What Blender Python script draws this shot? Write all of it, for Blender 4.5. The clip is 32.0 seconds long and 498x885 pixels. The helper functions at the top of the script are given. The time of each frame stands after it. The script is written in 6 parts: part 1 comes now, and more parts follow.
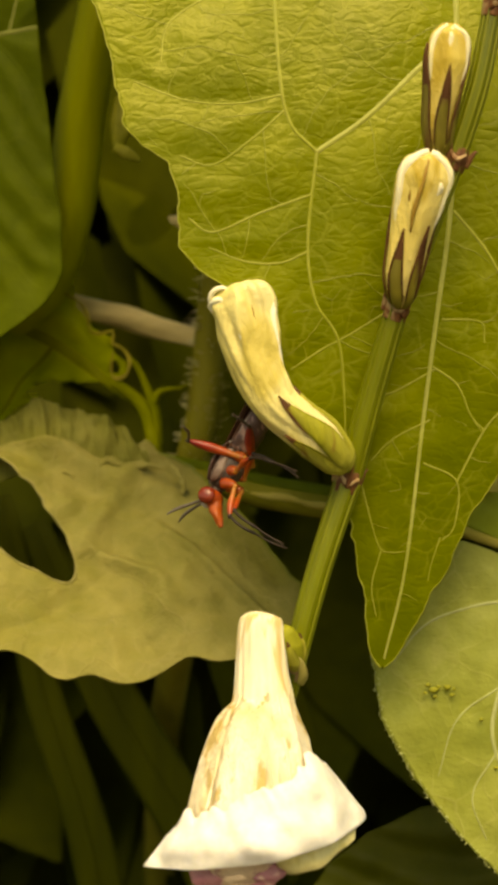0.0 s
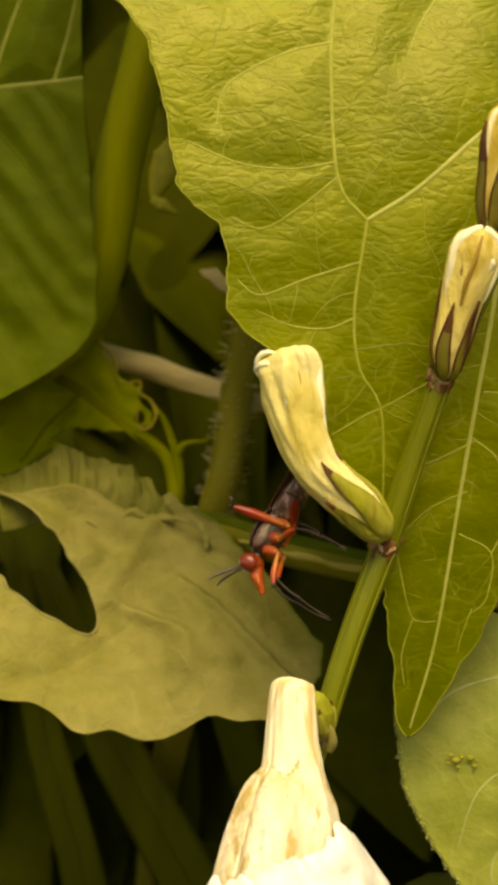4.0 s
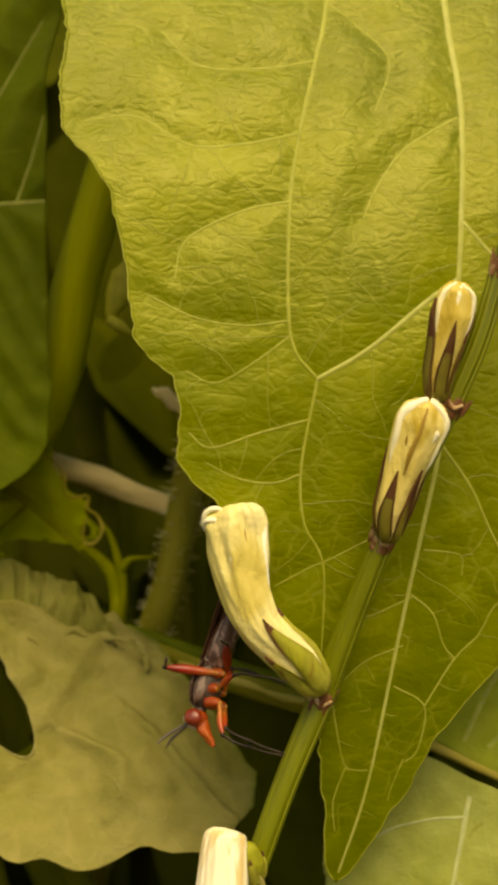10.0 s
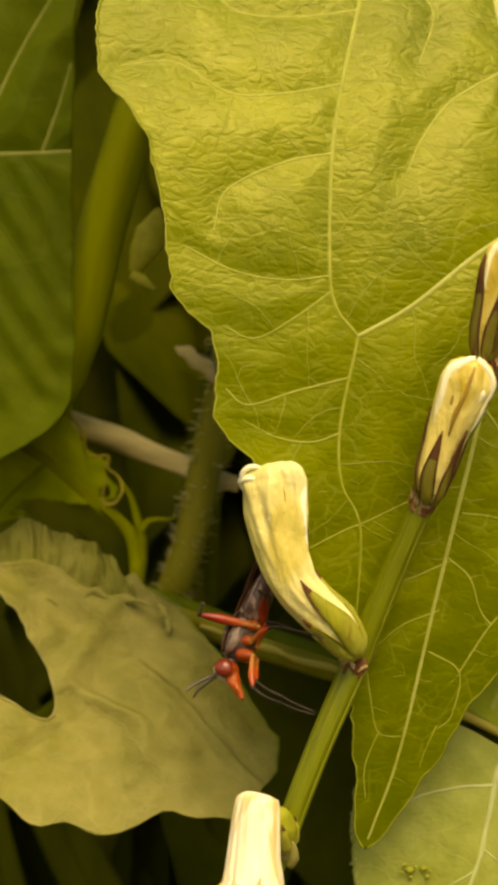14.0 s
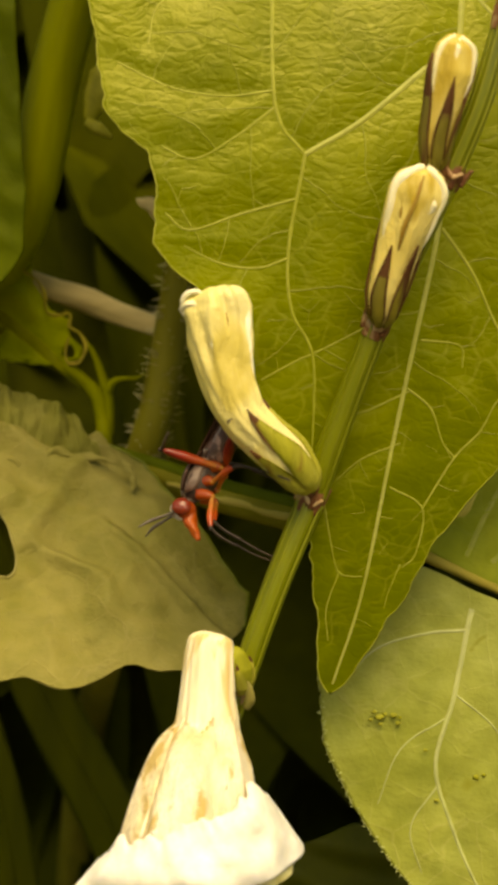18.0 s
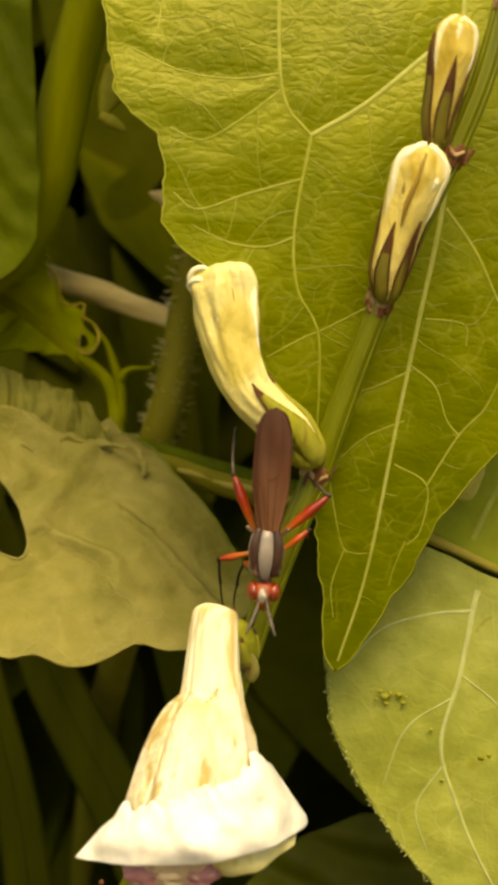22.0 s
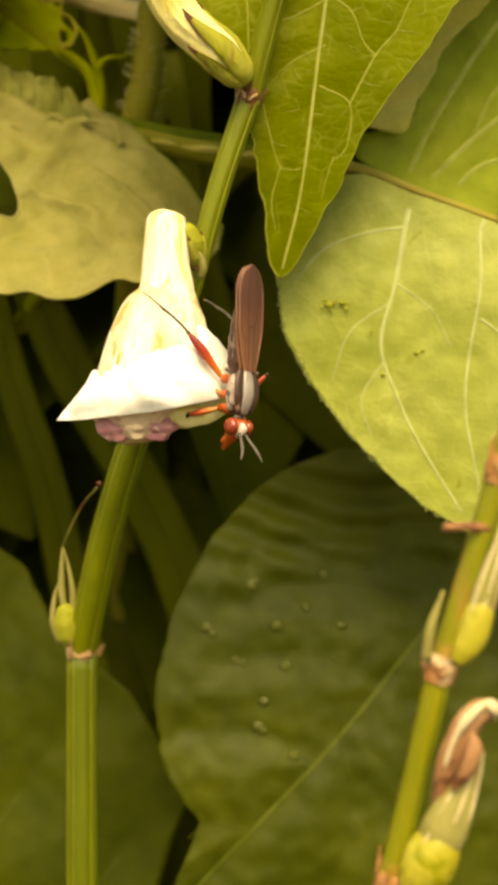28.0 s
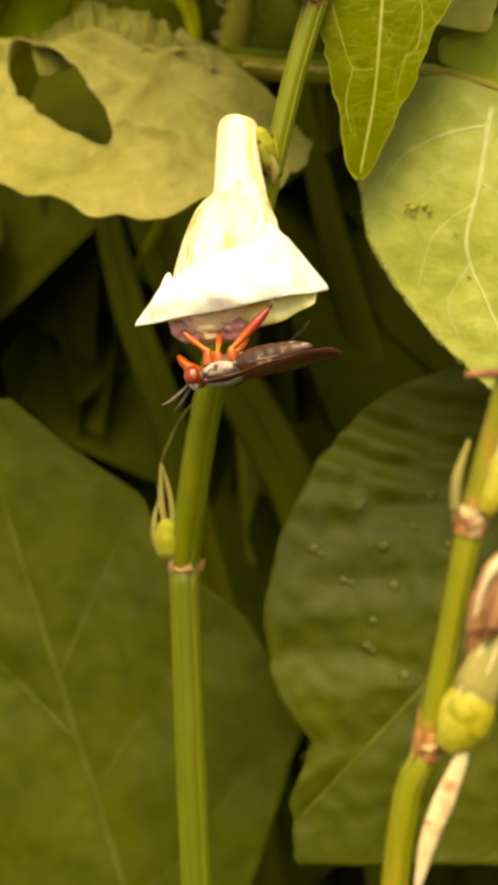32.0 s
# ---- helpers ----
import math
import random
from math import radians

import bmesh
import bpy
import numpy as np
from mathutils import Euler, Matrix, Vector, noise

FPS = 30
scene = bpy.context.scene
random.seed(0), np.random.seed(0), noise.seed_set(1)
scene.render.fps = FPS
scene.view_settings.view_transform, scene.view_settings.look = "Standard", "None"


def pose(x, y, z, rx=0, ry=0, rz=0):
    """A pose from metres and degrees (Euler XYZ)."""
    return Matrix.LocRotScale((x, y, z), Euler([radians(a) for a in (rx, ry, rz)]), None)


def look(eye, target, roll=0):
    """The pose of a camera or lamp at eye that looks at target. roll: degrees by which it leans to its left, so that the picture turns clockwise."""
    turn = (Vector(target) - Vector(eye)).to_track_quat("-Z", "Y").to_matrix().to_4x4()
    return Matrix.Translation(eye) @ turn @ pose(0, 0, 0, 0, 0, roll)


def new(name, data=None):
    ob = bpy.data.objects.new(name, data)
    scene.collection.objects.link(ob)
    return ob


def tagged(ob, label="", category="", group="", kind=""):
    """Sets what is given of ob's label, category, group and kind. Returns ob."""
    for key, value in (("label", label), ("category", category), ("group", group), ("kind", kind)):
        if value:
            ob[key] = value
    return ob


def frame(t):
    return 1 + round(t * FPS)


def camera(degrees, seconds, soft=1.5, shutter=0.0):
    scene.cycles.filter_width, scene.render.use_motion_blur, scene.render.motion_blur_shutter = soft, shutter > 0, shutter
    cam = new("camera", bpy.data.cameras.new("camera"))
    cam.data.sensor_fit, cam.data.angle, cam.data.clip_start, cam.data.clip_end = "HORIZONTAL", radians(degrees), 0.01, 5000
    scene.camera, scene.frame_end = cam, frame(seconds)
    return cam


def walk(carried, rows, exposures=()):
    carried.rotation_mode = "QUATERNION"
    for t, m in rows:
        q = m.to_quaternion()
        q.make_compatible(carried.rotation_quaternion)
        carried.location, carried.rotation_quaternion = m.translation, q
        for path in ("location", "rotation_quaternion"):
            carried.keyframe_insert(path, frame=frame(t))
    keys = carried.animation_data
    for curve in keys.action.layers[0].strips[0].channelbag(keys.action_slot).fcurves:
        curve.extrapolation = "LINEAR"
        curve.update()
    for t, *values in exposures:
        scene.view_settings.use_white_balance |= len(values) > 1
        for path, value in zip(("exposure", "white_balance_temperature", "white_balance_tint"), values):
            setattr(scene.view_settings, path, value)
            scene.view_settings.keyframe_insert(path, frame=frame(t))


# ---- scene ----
MM = 0.001
cam = camera(22.0, 32.0, soft=4.3)
cam.data.dof.use_dof, cam.data.dof.focus_distance, cam.data.dof.aperture_fstop = True, 0.112, 58.0
# seconds, eye, target (millimetres), roll
PATH = [
    (0, (-5.43, -110.21, 0.54), (-8.48, -0.29, 3.52), -3.29),
    (0.5, (-2.64, -110.36, 1.09), (-5.85, -0.46, 4.56), -3.10),
    (1, (-3.52, -111.47, -0.49), (-7.43, -1.64, 4.23), -2.71),
    (1.5, (-5.53, -111.68, -0.72), (-9.06, -1.86, 4.36), -2.63),
    (2, (-9.26, -110.29, -1.16), (-11.93, -0.44, 3.91), -1.77),
    (2.5, (-10.81, -109.83, 0.81), (-13.06, 0.03, 5.89), -1.50),
    (4.5, (-11.15, -110.47, 3.80), (-10.92, -0.64, 9.82), -0.43),
    (5, (-11.42, -109.76, 4.65), (-10.24, 0.06, 10.76), -0.17),
    (5.5, (-10.66, -109.80, 4.70), (-10.04, 0.02, 10.96), 0.32),
    (6, (-9.61, -110.62, 5.60), (-9.06, -0.81, 11.99), 0.49),
    (6.5, (-9.08, -109.94, 6.60), (-8.42, -0.10, 12.60), 0.78),
    (7, (-7.19, -110.86, 7.12), (-6.19, -1.03, 13.13), 0.93),
    (7.5, (-8.29, -112.86, 8.56), (-7.12, -3.07, 15.14), 1.01),
    (8, (-7.74, -112.66, 9.31), (-6.26, -2.88, 16.17), 1.11),
    (8.5, (-7.76, -112.54, 10.59), (-5.35, -2.80, 17.73), 1.17),
    (9, (-14.81, -114.49, 14.80), (-10.68, -4.84, 22.47), 1.17),
    (9.5, (-14.39, -113.76, 15.84), (-10.31, -4.11, 23.66), 1.45),
    (10, (-11.29, -113.45, 14.42), (-7.23, -3.79, 22.02), 1.57),
    (10.5, (-10.99, -114.31, 14.82), (-6.66, -4.64, 22.26), 1.76),
    (11, (-14.06, -114.69, 16.13), (-9.12, -5.05, 23.53), 1.98),
    (11.5, (-15.81, -112.39, 14.18), (-10.55, -2.74, 21.29), 2.19),
    (12, (-16.91, -111.12, 12.59), (-11.75, -1.47, 19.68), 2.28),
    (12.5, (-18.71, -110.05, 12.27), (-13.34, -0.37, 18.79), 2.45),
    (13, (-19.50, -110.57, 13.30), (-13.77, -0.90, 19.53), 2.50),
    (13.5, (-18.12, -111.22, 13.76), (-12.16, -1.54, 19.68), 2.52),
    (15.5, (-12.75, -103.53, 3.83), (-8.00, 6.33, 6.48), 2.21),
    (16, (-11.32, -102.43, 0.42), (-7.43, 7.49, 1.86), 1.94),
    (16.5, (-6.50, -102.97, 0.17), (-2.83, 6.97, 0.33), 1.56),
    (17, (-6.88, -103.52, 2.40), (-3.43, 6.42, 1.64), 1.48),
    (17.5, (-5.43, -106.22, 5.96), (-2.07, 3.73, 5.35), 1.36),
    (18, (-8.16, -105.40, 4.98), (-5.27, 4.56, 4.44), 0.95),
    (18.5, (-9.70, -105.39, 5.34), (-7.20, 4.58, 4.94), 0.88),
    (19, (-10.96, -105.68, 5.70), (-9.22, 4.30, 5.96), 0.92),
    (19.5, (-11.34, -106.16, 6.38), (-9.41, 3.82, 6.97), 0.95),
    (20, (-10.98, -106.64, 6.89), (-9.38, 3.34, 7.93), 1.03),
    (20.5, (-11.03, -107.59, 7.12), (-10.03, 2.39, 9.20), 1.18),
    (21, (-12.84, -109.50, 6.47), (-11.51, 0.43, 10.04), 1.45),
    (21.5, (-5.81, -107.19, -0.46), (-6.28, 2.78, 2.10), 0.96),
    (22, (-6.52, -106.89, 0.53), (-5.82, 3.09, 2.52), 1.19),
    (22.5, (-9.61, -106.89, 2.02), (-7.92, 3.09, 3.09), 0.90),
    (23, (-9.20, -107.19, 2.08), (-7.17, 2.79, 1.67), 0.63),
    (23.5, (-9.60, -109.72, 3.89), (-7.42, 0.25, 2.55), 0.48),
    (24, (-10.10, -112.02, 5.42), (-8.69, -2.04, 3.42), 0.38),
    (24.5, (-8.26, -112.19, 0.78), (-6.61, -2.23, -1.49), 0.38),
    (25, (-7.12, -112.29, -3.76), (-6.62, -2.33, -6.69), -0.00),
    (25.5, (-3.61, -114.90, -8.52), (-3.82, -4.99, -12.96), -0.55),
    (27.5, (2.72, -123.07, -20.43), (-3.13, -13.69, -30.49), -1.76),
    (28, (5.60, -124.39, -21.20), (-0.52, -15.07, -31.79), -2.09),
    (28.5, (9.06, -125.09, -21.75), (2.08, -15.83, -32.39), -2.33),
    (29, (12.18, -125.42, -21.74), (2.21, -16.34, -31.88), -2.90),
    (29.5, (10.82, -125.63, -21.84), (-1.64, -16.73, -31.12), -3.21),
    (30, (12.50, -124.88, -21.96), (-0.22, -15.98, -30.88), -3.37),
    (30.5, (11.77, -125.07, -25.88), (-3.08, -16.50, -35.49), -3.63),
    (31, (13.30, -124.97, -27.64), (-2.93, -16.64, -37.69), -3.75),
    (31.5, (15.05, -124.88, -29.64), (-4.91, -17.19, -39.84), -4.18),
    (32, (16.23, -124.75, -30.77), (-6.36, -17.56, -40.73), -4.44),
]
LIGHT = [(0, 0.36, 14200, 7), (6, 0.2, 13600, 7), (8, 0.08, 13600, 7), (10, 0.22, 13200, 8), (13, 0.31, 14200, 8), (16, 0.52, 14200, 7), (18, 0.32, 14200, 7), (21, 0.4, 14200, 7), (23, 0.48, 14200, 7), (25, 0.58, 14200, 7), (28, 0.89, 13400, 6), (32, 0.94, 13400, 6)]
walk(cam, [(t, look(Vector(eye) * MM, Vector(target) * MM, roll)) for t, eye, target, roll in PATH], LIGHT)

# ---- daylight: a bright overcast sky, the veiled sun high behind the viewer's shoulder
world = bpy.data.worlds.new("world")
scene.world = world
world.use_nodes = True
sky = world.node_tree.nodes.new("ShaderNodeTexSky")
sky.sky_type, sky.sun_disc = "NISHITA", False
sky.sun_elevation, sky.sun_rotation = radians(54), radians(174)
world.node_tree.links.new(sky.outputs[0], world.node_tree.nodes["Background"].inputs[0])
world.node_tree.nodes["Background"].inputs[1].default_value = 0.15
sun_data = bpy.data.lights.new("sun", "SUN")
sun_data.energy, sun_data.angle, sun_data.color = 3.5, radians(45), (1.0, 0.95, 0.86)
sun = new("sun", sun_data)
sun.matrix_world = look((0.09, -0.84, 1.18), (0, 0, 0))


# ---- materials
def node_mat(name):
    m = bpy.data.materials.new(name)
    m.use_nodes = True
    nt = m.node_tree
    bsdf = nt.nodes["Principled BSDF"]
    co = nt.nodes.new("ShaderNodeTexCoord")
    return m, nt, bsdf, co.outputs["Object"]


def tex_noise(nt, co, scale, detail=4, rough=0.6, dist=0.0):
    n = nt.nodes.new("ShaderNodeTexNoise")
    n.inputs["Scale"].default_value, n.inputs["Detail"].default_value = scale, detail
    n.inputs["Roughness"].default_value, n.inputs["Distortion"].default_value = rough, dist
    nt.links.new(co, n.inputs["Vector"])
    return n.outputs["Fac"]


def tex_ramp(nt, fac, stops):
    r = nt.nodes.new("ShaderNodeValToRGB")
    el = r.color_ramp.elements
    while len(el) < len(stops):
        el.new(0.5)
    for e, (p, c) in zip(el, stops):
        e.position, e.color = p, (*c, 1) if len(c) == 3 else c
    nt.links.new(fac, r.inputs[0])
    return r.outputs[0]


def tex_mix(nt, fac, a, b, mode="MIX"):
    n = nt.nodes.new("ShaderNodeMix")
    n.data_type, n.blend_type = "RGBA", mode
    for sock, v in ((n.inputs[0], fac), (n.inputs[6], a), (n.inputs[7], b)):
        if isinstance(v, (int, float)):
            sock.default_value = v
        elif isinstance(v, tuple):
            sock.default_value = (*v, 1)
        else:
            nt.links.new(v, sock)
    return n.outputs[2]


def tex_bump(nt, bsdf, parts_of, dist=0.0002):
    prev = None
    for height, strength in parts_of:
        b = nt.nodes.new("ShaderNodeBump")
        b.inputs["Strength"].default_value, b.inputs["Distance"].default_value = strength, dist
        nt.links.new(height, b.inputs["Height"])
        if prev:
            nt.links.new(prev, b.inputs["Normal"])
        prev = b.outputs[0]
    nt.links.new(prev, bsdf.inputs["Normal"])
    return prev


def tex_cells(nt, co, scale, feature="DISTANCE_TO_EDGE", rand=1.0):
    v = nt.nodes.new("ShaderNodeTexVoronoi")
    v.feature = feature
    v.inputs["Scale"].default_value, v.inputs["Randomness"].default_value = scale, rand
    nt.links.new(co, v.inputs["Vector"])
    return v.outputs["Distance"]


def warped(nt, co, scale, amount):
    n = nt.nodes.new("ShaderNodeTexNoise")
    n.inputs["Scale"].default_value = scale
    nt.links.new(co, n.inputs["Vector"])
    s = nt.nodes.new("ShaderNodeVectorMath")
    s.operation = "SCALE"
    s.inputs["Scale"].default_value = amount
    nt.links.new(n.outputs["Color"], s.inputs[0])
    a = nt.nodes.new("ShaderNodeVectorMath")
    nt.links.new(co, a.inputs[0])
    nt.links.new(s.outputs[0], a.inputs[1])
    return a.outputs[0]


def thin(nt, bsdf, colour, amount, normal=None):
    """Light that comes through a thin blade."""
    tr = nt.nodes.new("ShaderNodeBsdfTranslucent")
    mx = nt.nodes.new("ShaderNodeMixShader")
    mx.inputs[0].default_value = amount
    out = nt.nodes["Material Output"]
    if isinstance(colour, tuple):
        tr.inputs[0].default_value = (*colour, 1)
    else:
        nt.links.new(colour, tr.inputs[0])
    if normal:
        nt.links.new(normal, tr.inputs["Normal"])
    nt.links.new(bsdf.outputs[0], mx.inputs[1])
    nt.links.new(tr.outputs[0], mx.inputs[2])
    nt.links.new(mx.outputs[0], out.inputs[0])


def squash(nt, co, scale):
    mp = nt.nodes.new("ShaderNodeMapping")
    mp.inputs["Scale"].default_value = scale
    nt.links.new(co, mp.inputs[0])
    return mp.outputs[0]


def leaf_mat(name, dark, light, vein, cell=220, net=0.55, rough=0.5, bump=0.6, through_amount=0.25, spots=None, spec=0.12, crinkle=0.0):
    m, nt, bsdf, co = node_mat(name)
    wob = warped(nt, co, 300, 0.0018)
    big = tex_noise(nt, co, 55, 4, 0.6)
    mid = tex_noise(nt, co, 330, 4, 0.6, 0.3)
    base = tex_mix(nt, tex_ramp(nt, big, [(0.32, (0, 0, 0)), (0.68, (1, 1, 1))]), dark, light)
    shade = tex_ramp(nt, mid, [(0.3, (0.76, 0.8, 0.7)), (0.7, (1.18, 1.15, 1.15))])
    base = tex_mix(nt, 0.7, base, shade, "MULTIPLY")
    cells = tex_cells(nt, wob, cell)
    finer = tex_cells(nt, wob, cell * 2.7)
    lines = tex_ramp(nt, cells, [(0.0, (net, net, net)), (0.012, (net * 0.7, net * 0.7, net * 0.7)), (0.03, (0, 0, 0))])
    less = net * 0.4
    thread = tex_ramp(nt, finer, [(0.0, (less, less, less)), (0.04, (0, 0, 0))])
    keep = tex_ramp(nt, tex_noise(nt, co, 140, 2), [(0.36, (0.15, 0.15, 0.15)), (0.6, (1, 1, 1))])
    lines = tex_mix(nt, 1.0, tex_mix(nt, 1.0, lines, thread, "LIGHTEN"), keep, "MULTIPLY")
    base = tex_mix(nt, lines, base, vein)
    if spots:
        sp = tex_ramp(nt, tex_noise(nt, co, 190, 3, 0.7, 0.8), [(0.68, (0, 0, 0)), (0.76, (1, 1, 1))])
        base = tex_mix(nt, sp, base, spots)
    nt.links.new(base, bsdf.inputs["Base Color"])
    bsdf.inputs["Roughness"].default_value = rough
    bsdf.inputs["Specular IOR Level"].default_value = spec
    small = tex_noise(nt, co, 1300, 3, 0.6)
    nrm = tex_bump(nt, bsdf, [(tex_ramp(nt, cells, [(0, (1, 1, 1)), (0.03, (0.3, 0.3, 0.3)), (0.3, (0.6, 0.6, 0.6))]), bump * 0.25), (small, bump * 0.5), (mid, bump)] + ([(tex_noise(nt, squash(nt, wob, (0.7, 1, 1.4)), 800, 3, 0.65, 0.4), crinkle)] if crinkle else []), 0.0003)
    thin(nt, bsdf, tex_mix(nt, 0.5, base, (light[0] * 1.1, light[1] * 1.2, light[2] * 0.5)), through_amount, nrm)
    return m


def broad_mat(name, dark, light, vein):
    """A firm glossy leaf: small puffed fields between a net of fine pale veins."""
    m, nt, bsdf, co = node_mat(name)
    wob = warped(nt, co, 240, 0.0022)
    big = tex_noise(nt, co, 48, 4, 0.6)
    mid = tex_noise(nt, co, 330, 4, 0.6, 0.3)
    base = tex_mix(nt, tex_ramp(nt, big, [(0.34, (0, 0, 0)), (0.66, (1, 1, 1))]), dark, light)
    base = tex_mix(nt, 0.7, base, tex_ramp(nt, mid, [(0.3, (0.8, 0.84, 0.7)), (0.7, (1.16, 1.13, 1.15))]), "MULTIPLY")
    fields = tex_cells(nt, squash(nt, wob, (0.85, 1, 1.3)), 330)
    small = tex_cells(nt, squash(nt, wob, (0.7, 1, 1.45)), 800)
    keep = tex_ramp(nt, tex_noise(nt, co, 260, 2), [(0.42, (0, 0, 0)), (0.56, (1, 1, 1))])
    lines = tex_ramp(nt, fields, [(0.0, (0.3, 0.3, 0.3)), (0.03, (0.16, 0.16, 0.16)), (0.06, (0, 0, 0))])
    thread = tex_ramp(nt, small, [(0.0, (0.16, 0.16, 0.16)), (0.08, (0, 0, 0))])
    lines = tex_mix(nt, 1.0, tex_mix(nt, 1.0, lines, thread, "LIGHTEN"), keep, "MULTIPLY")
    base = tex_mix(nt, lines, base, vein)
    nt.links.new(base, bsdf.inputs["Base Color"])
    gloss = tex_ramp(nt, mid, [(0.3, (0.36, 0.36, 0.36)), (0.7, (0.47, 0.47, 0.47))])
    nt.links.new(gloss, bsdf.inputs["Roughness"])
    bsdf.inputs["Specular IOR Level"].default_value = 0.55
    bsdf.inputs["Specular Tint"].default_value = (1.0, 0.95, 0.34, 1)
    puff = tex_ramp(nt, small, [(0.0, (0, 0, 0)), (0.12, (0.6, 0.6, 0.6)), (0.4, (1, 1, 1))])
    swell = tex_ramp(nt, fields, [(0.0, (0, 0, 0)), (0.1, (0.6, 0.6, 0.6)), (0.4, (1, 1, 1))])
    grain = tex_noise(nt, squash(nt, wob, (0.85, 1, 1.2)), 850, 4, 0.6, 0.3)
    sep = nt.nodes.new("ShaderNodeSeparateXYZ")
    nt.links.new(co, sep.inputs[0])
    up = nt.nodes.new("ShaderNodeMapRange")
    for k, v in (("From Min", 0.332), ("From Max", 0.378), ("To Min", 0.3), ("To Max", 1.0)):
        up.inputs[k].default_value = v
    nt.links.new(sep.outputs[2], up.inputs[0])
    heights = []
    for h, strength in ((swell, 0.1), (puff, 0.14), (grain, 0.52)):
        n = nt.nodes.new("ShaderNodeMath")
        n.operation = "MULTIPLY"
        nt.links.new(h, n.inputs[0])
        nt.links.new(up.outputs[0], n.inputs[1])
        heights.append((n.outputs[0], strength))
    nrm = tex_bump(nt, bsdf, heights, 0.0004)
    thin(nt, bsdf, tex_mix(nt, 0.5, base, (light[0] * 1.1, light[1] * 1.2, light[2] * 0.5)), 0.1, nrm)
    return m


def plain_mat(name, a, b, scale=900, rough=0.5, bump=0.3, spec=0.4, stretch=None, sss=0.0, third=None, dist=0.00015, patches=0.35, through_amount=0.0):
    m, nt, bsdf, co = node_mat(name)
    if stretch:
        mp = nt.nodes.new("ShaderNodeMapping")
        mp.inputs["Scale"].default_value = stretch
        nt.links.new(co, mp.inputs[0])
        co = mp.outputs[0]
    n1, n2 = tex_noise(nt, co, scale, 5, 0.65), tex_noise(nt, co, scale * 0.18, 3, 0.6, 0.4)
    base = tex_mix(nt, tex_ramp(nt, n2, [(0.35, (0, 0, 0)), (0.65, (1, 1, 1))]), a, b)
    base = tex_mix(nt, 0.7, base, tex_ramp(nt, n1, [(0.3, (0.78, 0.78, 0.76)), (0.7, (1.18, 1.17, 1.15))]), "MULTIPLY")
    if third:
        base = tex_mix(nt, tex_ramp(nt, tex_noise(nt, co, scale * patches, 3, 0.6, 0.6), [(0.56, (0, 0, 0)), (0.64, (1, 1, 1))]), base, third)
    nt.links.new(base, bsdf.inputs["Base Color"])
    bsdf.inputs["Roughness"].default_value, bsdf.inputs["Specular IOR Level"].default_value = rough, spec
    if sss:
        bsdf.inputs["Subsurface Weight"].default_value = sss
        bsdf.inputs["Subsurface Radius"].default_value = (0.0012, 0.001, 0.0005)
        bsdf.inputs["Subsurface Scale"].default_value = 0.6
    nrm = tex_bump(nt, bsdf, [(n1, bump)], dist)
    if through_amount:
        thin(nt, bsdf, base, through_amount, nrm)
    return m


M_MAIN = broad_mat("broad_leaf_green", (0.094, 0.122, 0.0013), (0.165, 0.19, 0.0036), (0.3, 0.32, 0.05))
M_MAIN_VEIN = plain_mat("pale_vein", (0.29, 0.31, 0.06), (0.36, 0.375, 0.1), rough=0.5, spec=0.25)
M_MAIN_SIDE = plain_mat("side_vein", (0.24, 0.262, 0.03), (0.31, 0.325, 0.06), rough=0.55, spec=0.25)
M_NET = plain_mat("veinlet_green", (0.165, 0.185, 0.012), (0.225, 0.242, 0.03), rough=0.5, spec=0.3)
M_BEHIND = leaf_mat("mid_green_leaf", (0.21, 0.27, 0.02), (0.31, 0.36, 0.038), (0.34, 0.37, 0.08), cell=150, net=0.2, rough=0.6, bump=0.4, through_amount=0.25, spec=0.15)
M_BEHIND_VEIN = plain_mat("mid_green_vein", (0.27, 0.31, 0.06), (0.33, 0.36, 0.085), rough=0.6, spec=0.15)
M_TORN = leaf_mat("torn_leaf", (0.27, 0.33, 0.01), (0.4, 0.45, 0.025), (0.38, 0.37, 0.05), cell=150, net=0.2, rough=0.65, bump=0.6, through_amount=0.25, crinkle=0.5)
M_RIM = plain_mat("leaf_rim_ochre", (0.36, 0.3, 0.05), (0.3, 0.26, 0.03), scale=500, rough=0.65, spec=0.1)
M_SHEDDING = leaf_mat("bleached_leaf", (0.5, 0.47, 0.09), (0.62, 0.57, 0.16), (0.66, 0.6, 0.22), cell=110, net=0.1, rough=0.65, bump=0.5, through_amount=0.2, crinkle=0.4)
M_PALE = leaf_mat("faded_leaf", (0.18, 0.175, 0.03), (0.285, 0.257, 0.085), (0.34, 0.3, 0.115), cell=260, net=0.3, rough=0.6, bump=1.0, through_amount=0.15, spots=(0.16, 0.16, 0.03), crinkle=0.55)
M_PALE_VEIN = plain_mat("faded_vein", (0.19, 0.18, 0.045), (0.24, 0.215, 0.065), rough=0.6)
M_DARK = leaf_mat("shade_leaf", (0.078, 0.112, 0.0032), (0.122, 0.16, 0.0075), (0.14, 0.17, 0.014), cell=150, net=0.3, rough=0.65, bump=0.4, through_amount=0.38)
M_DARK_VEIN = plain_mat("shade_vein", (0.135, 0.16, 0.03), (0.17, 0.19, 0.04), rough=0.6, spec=0.15)
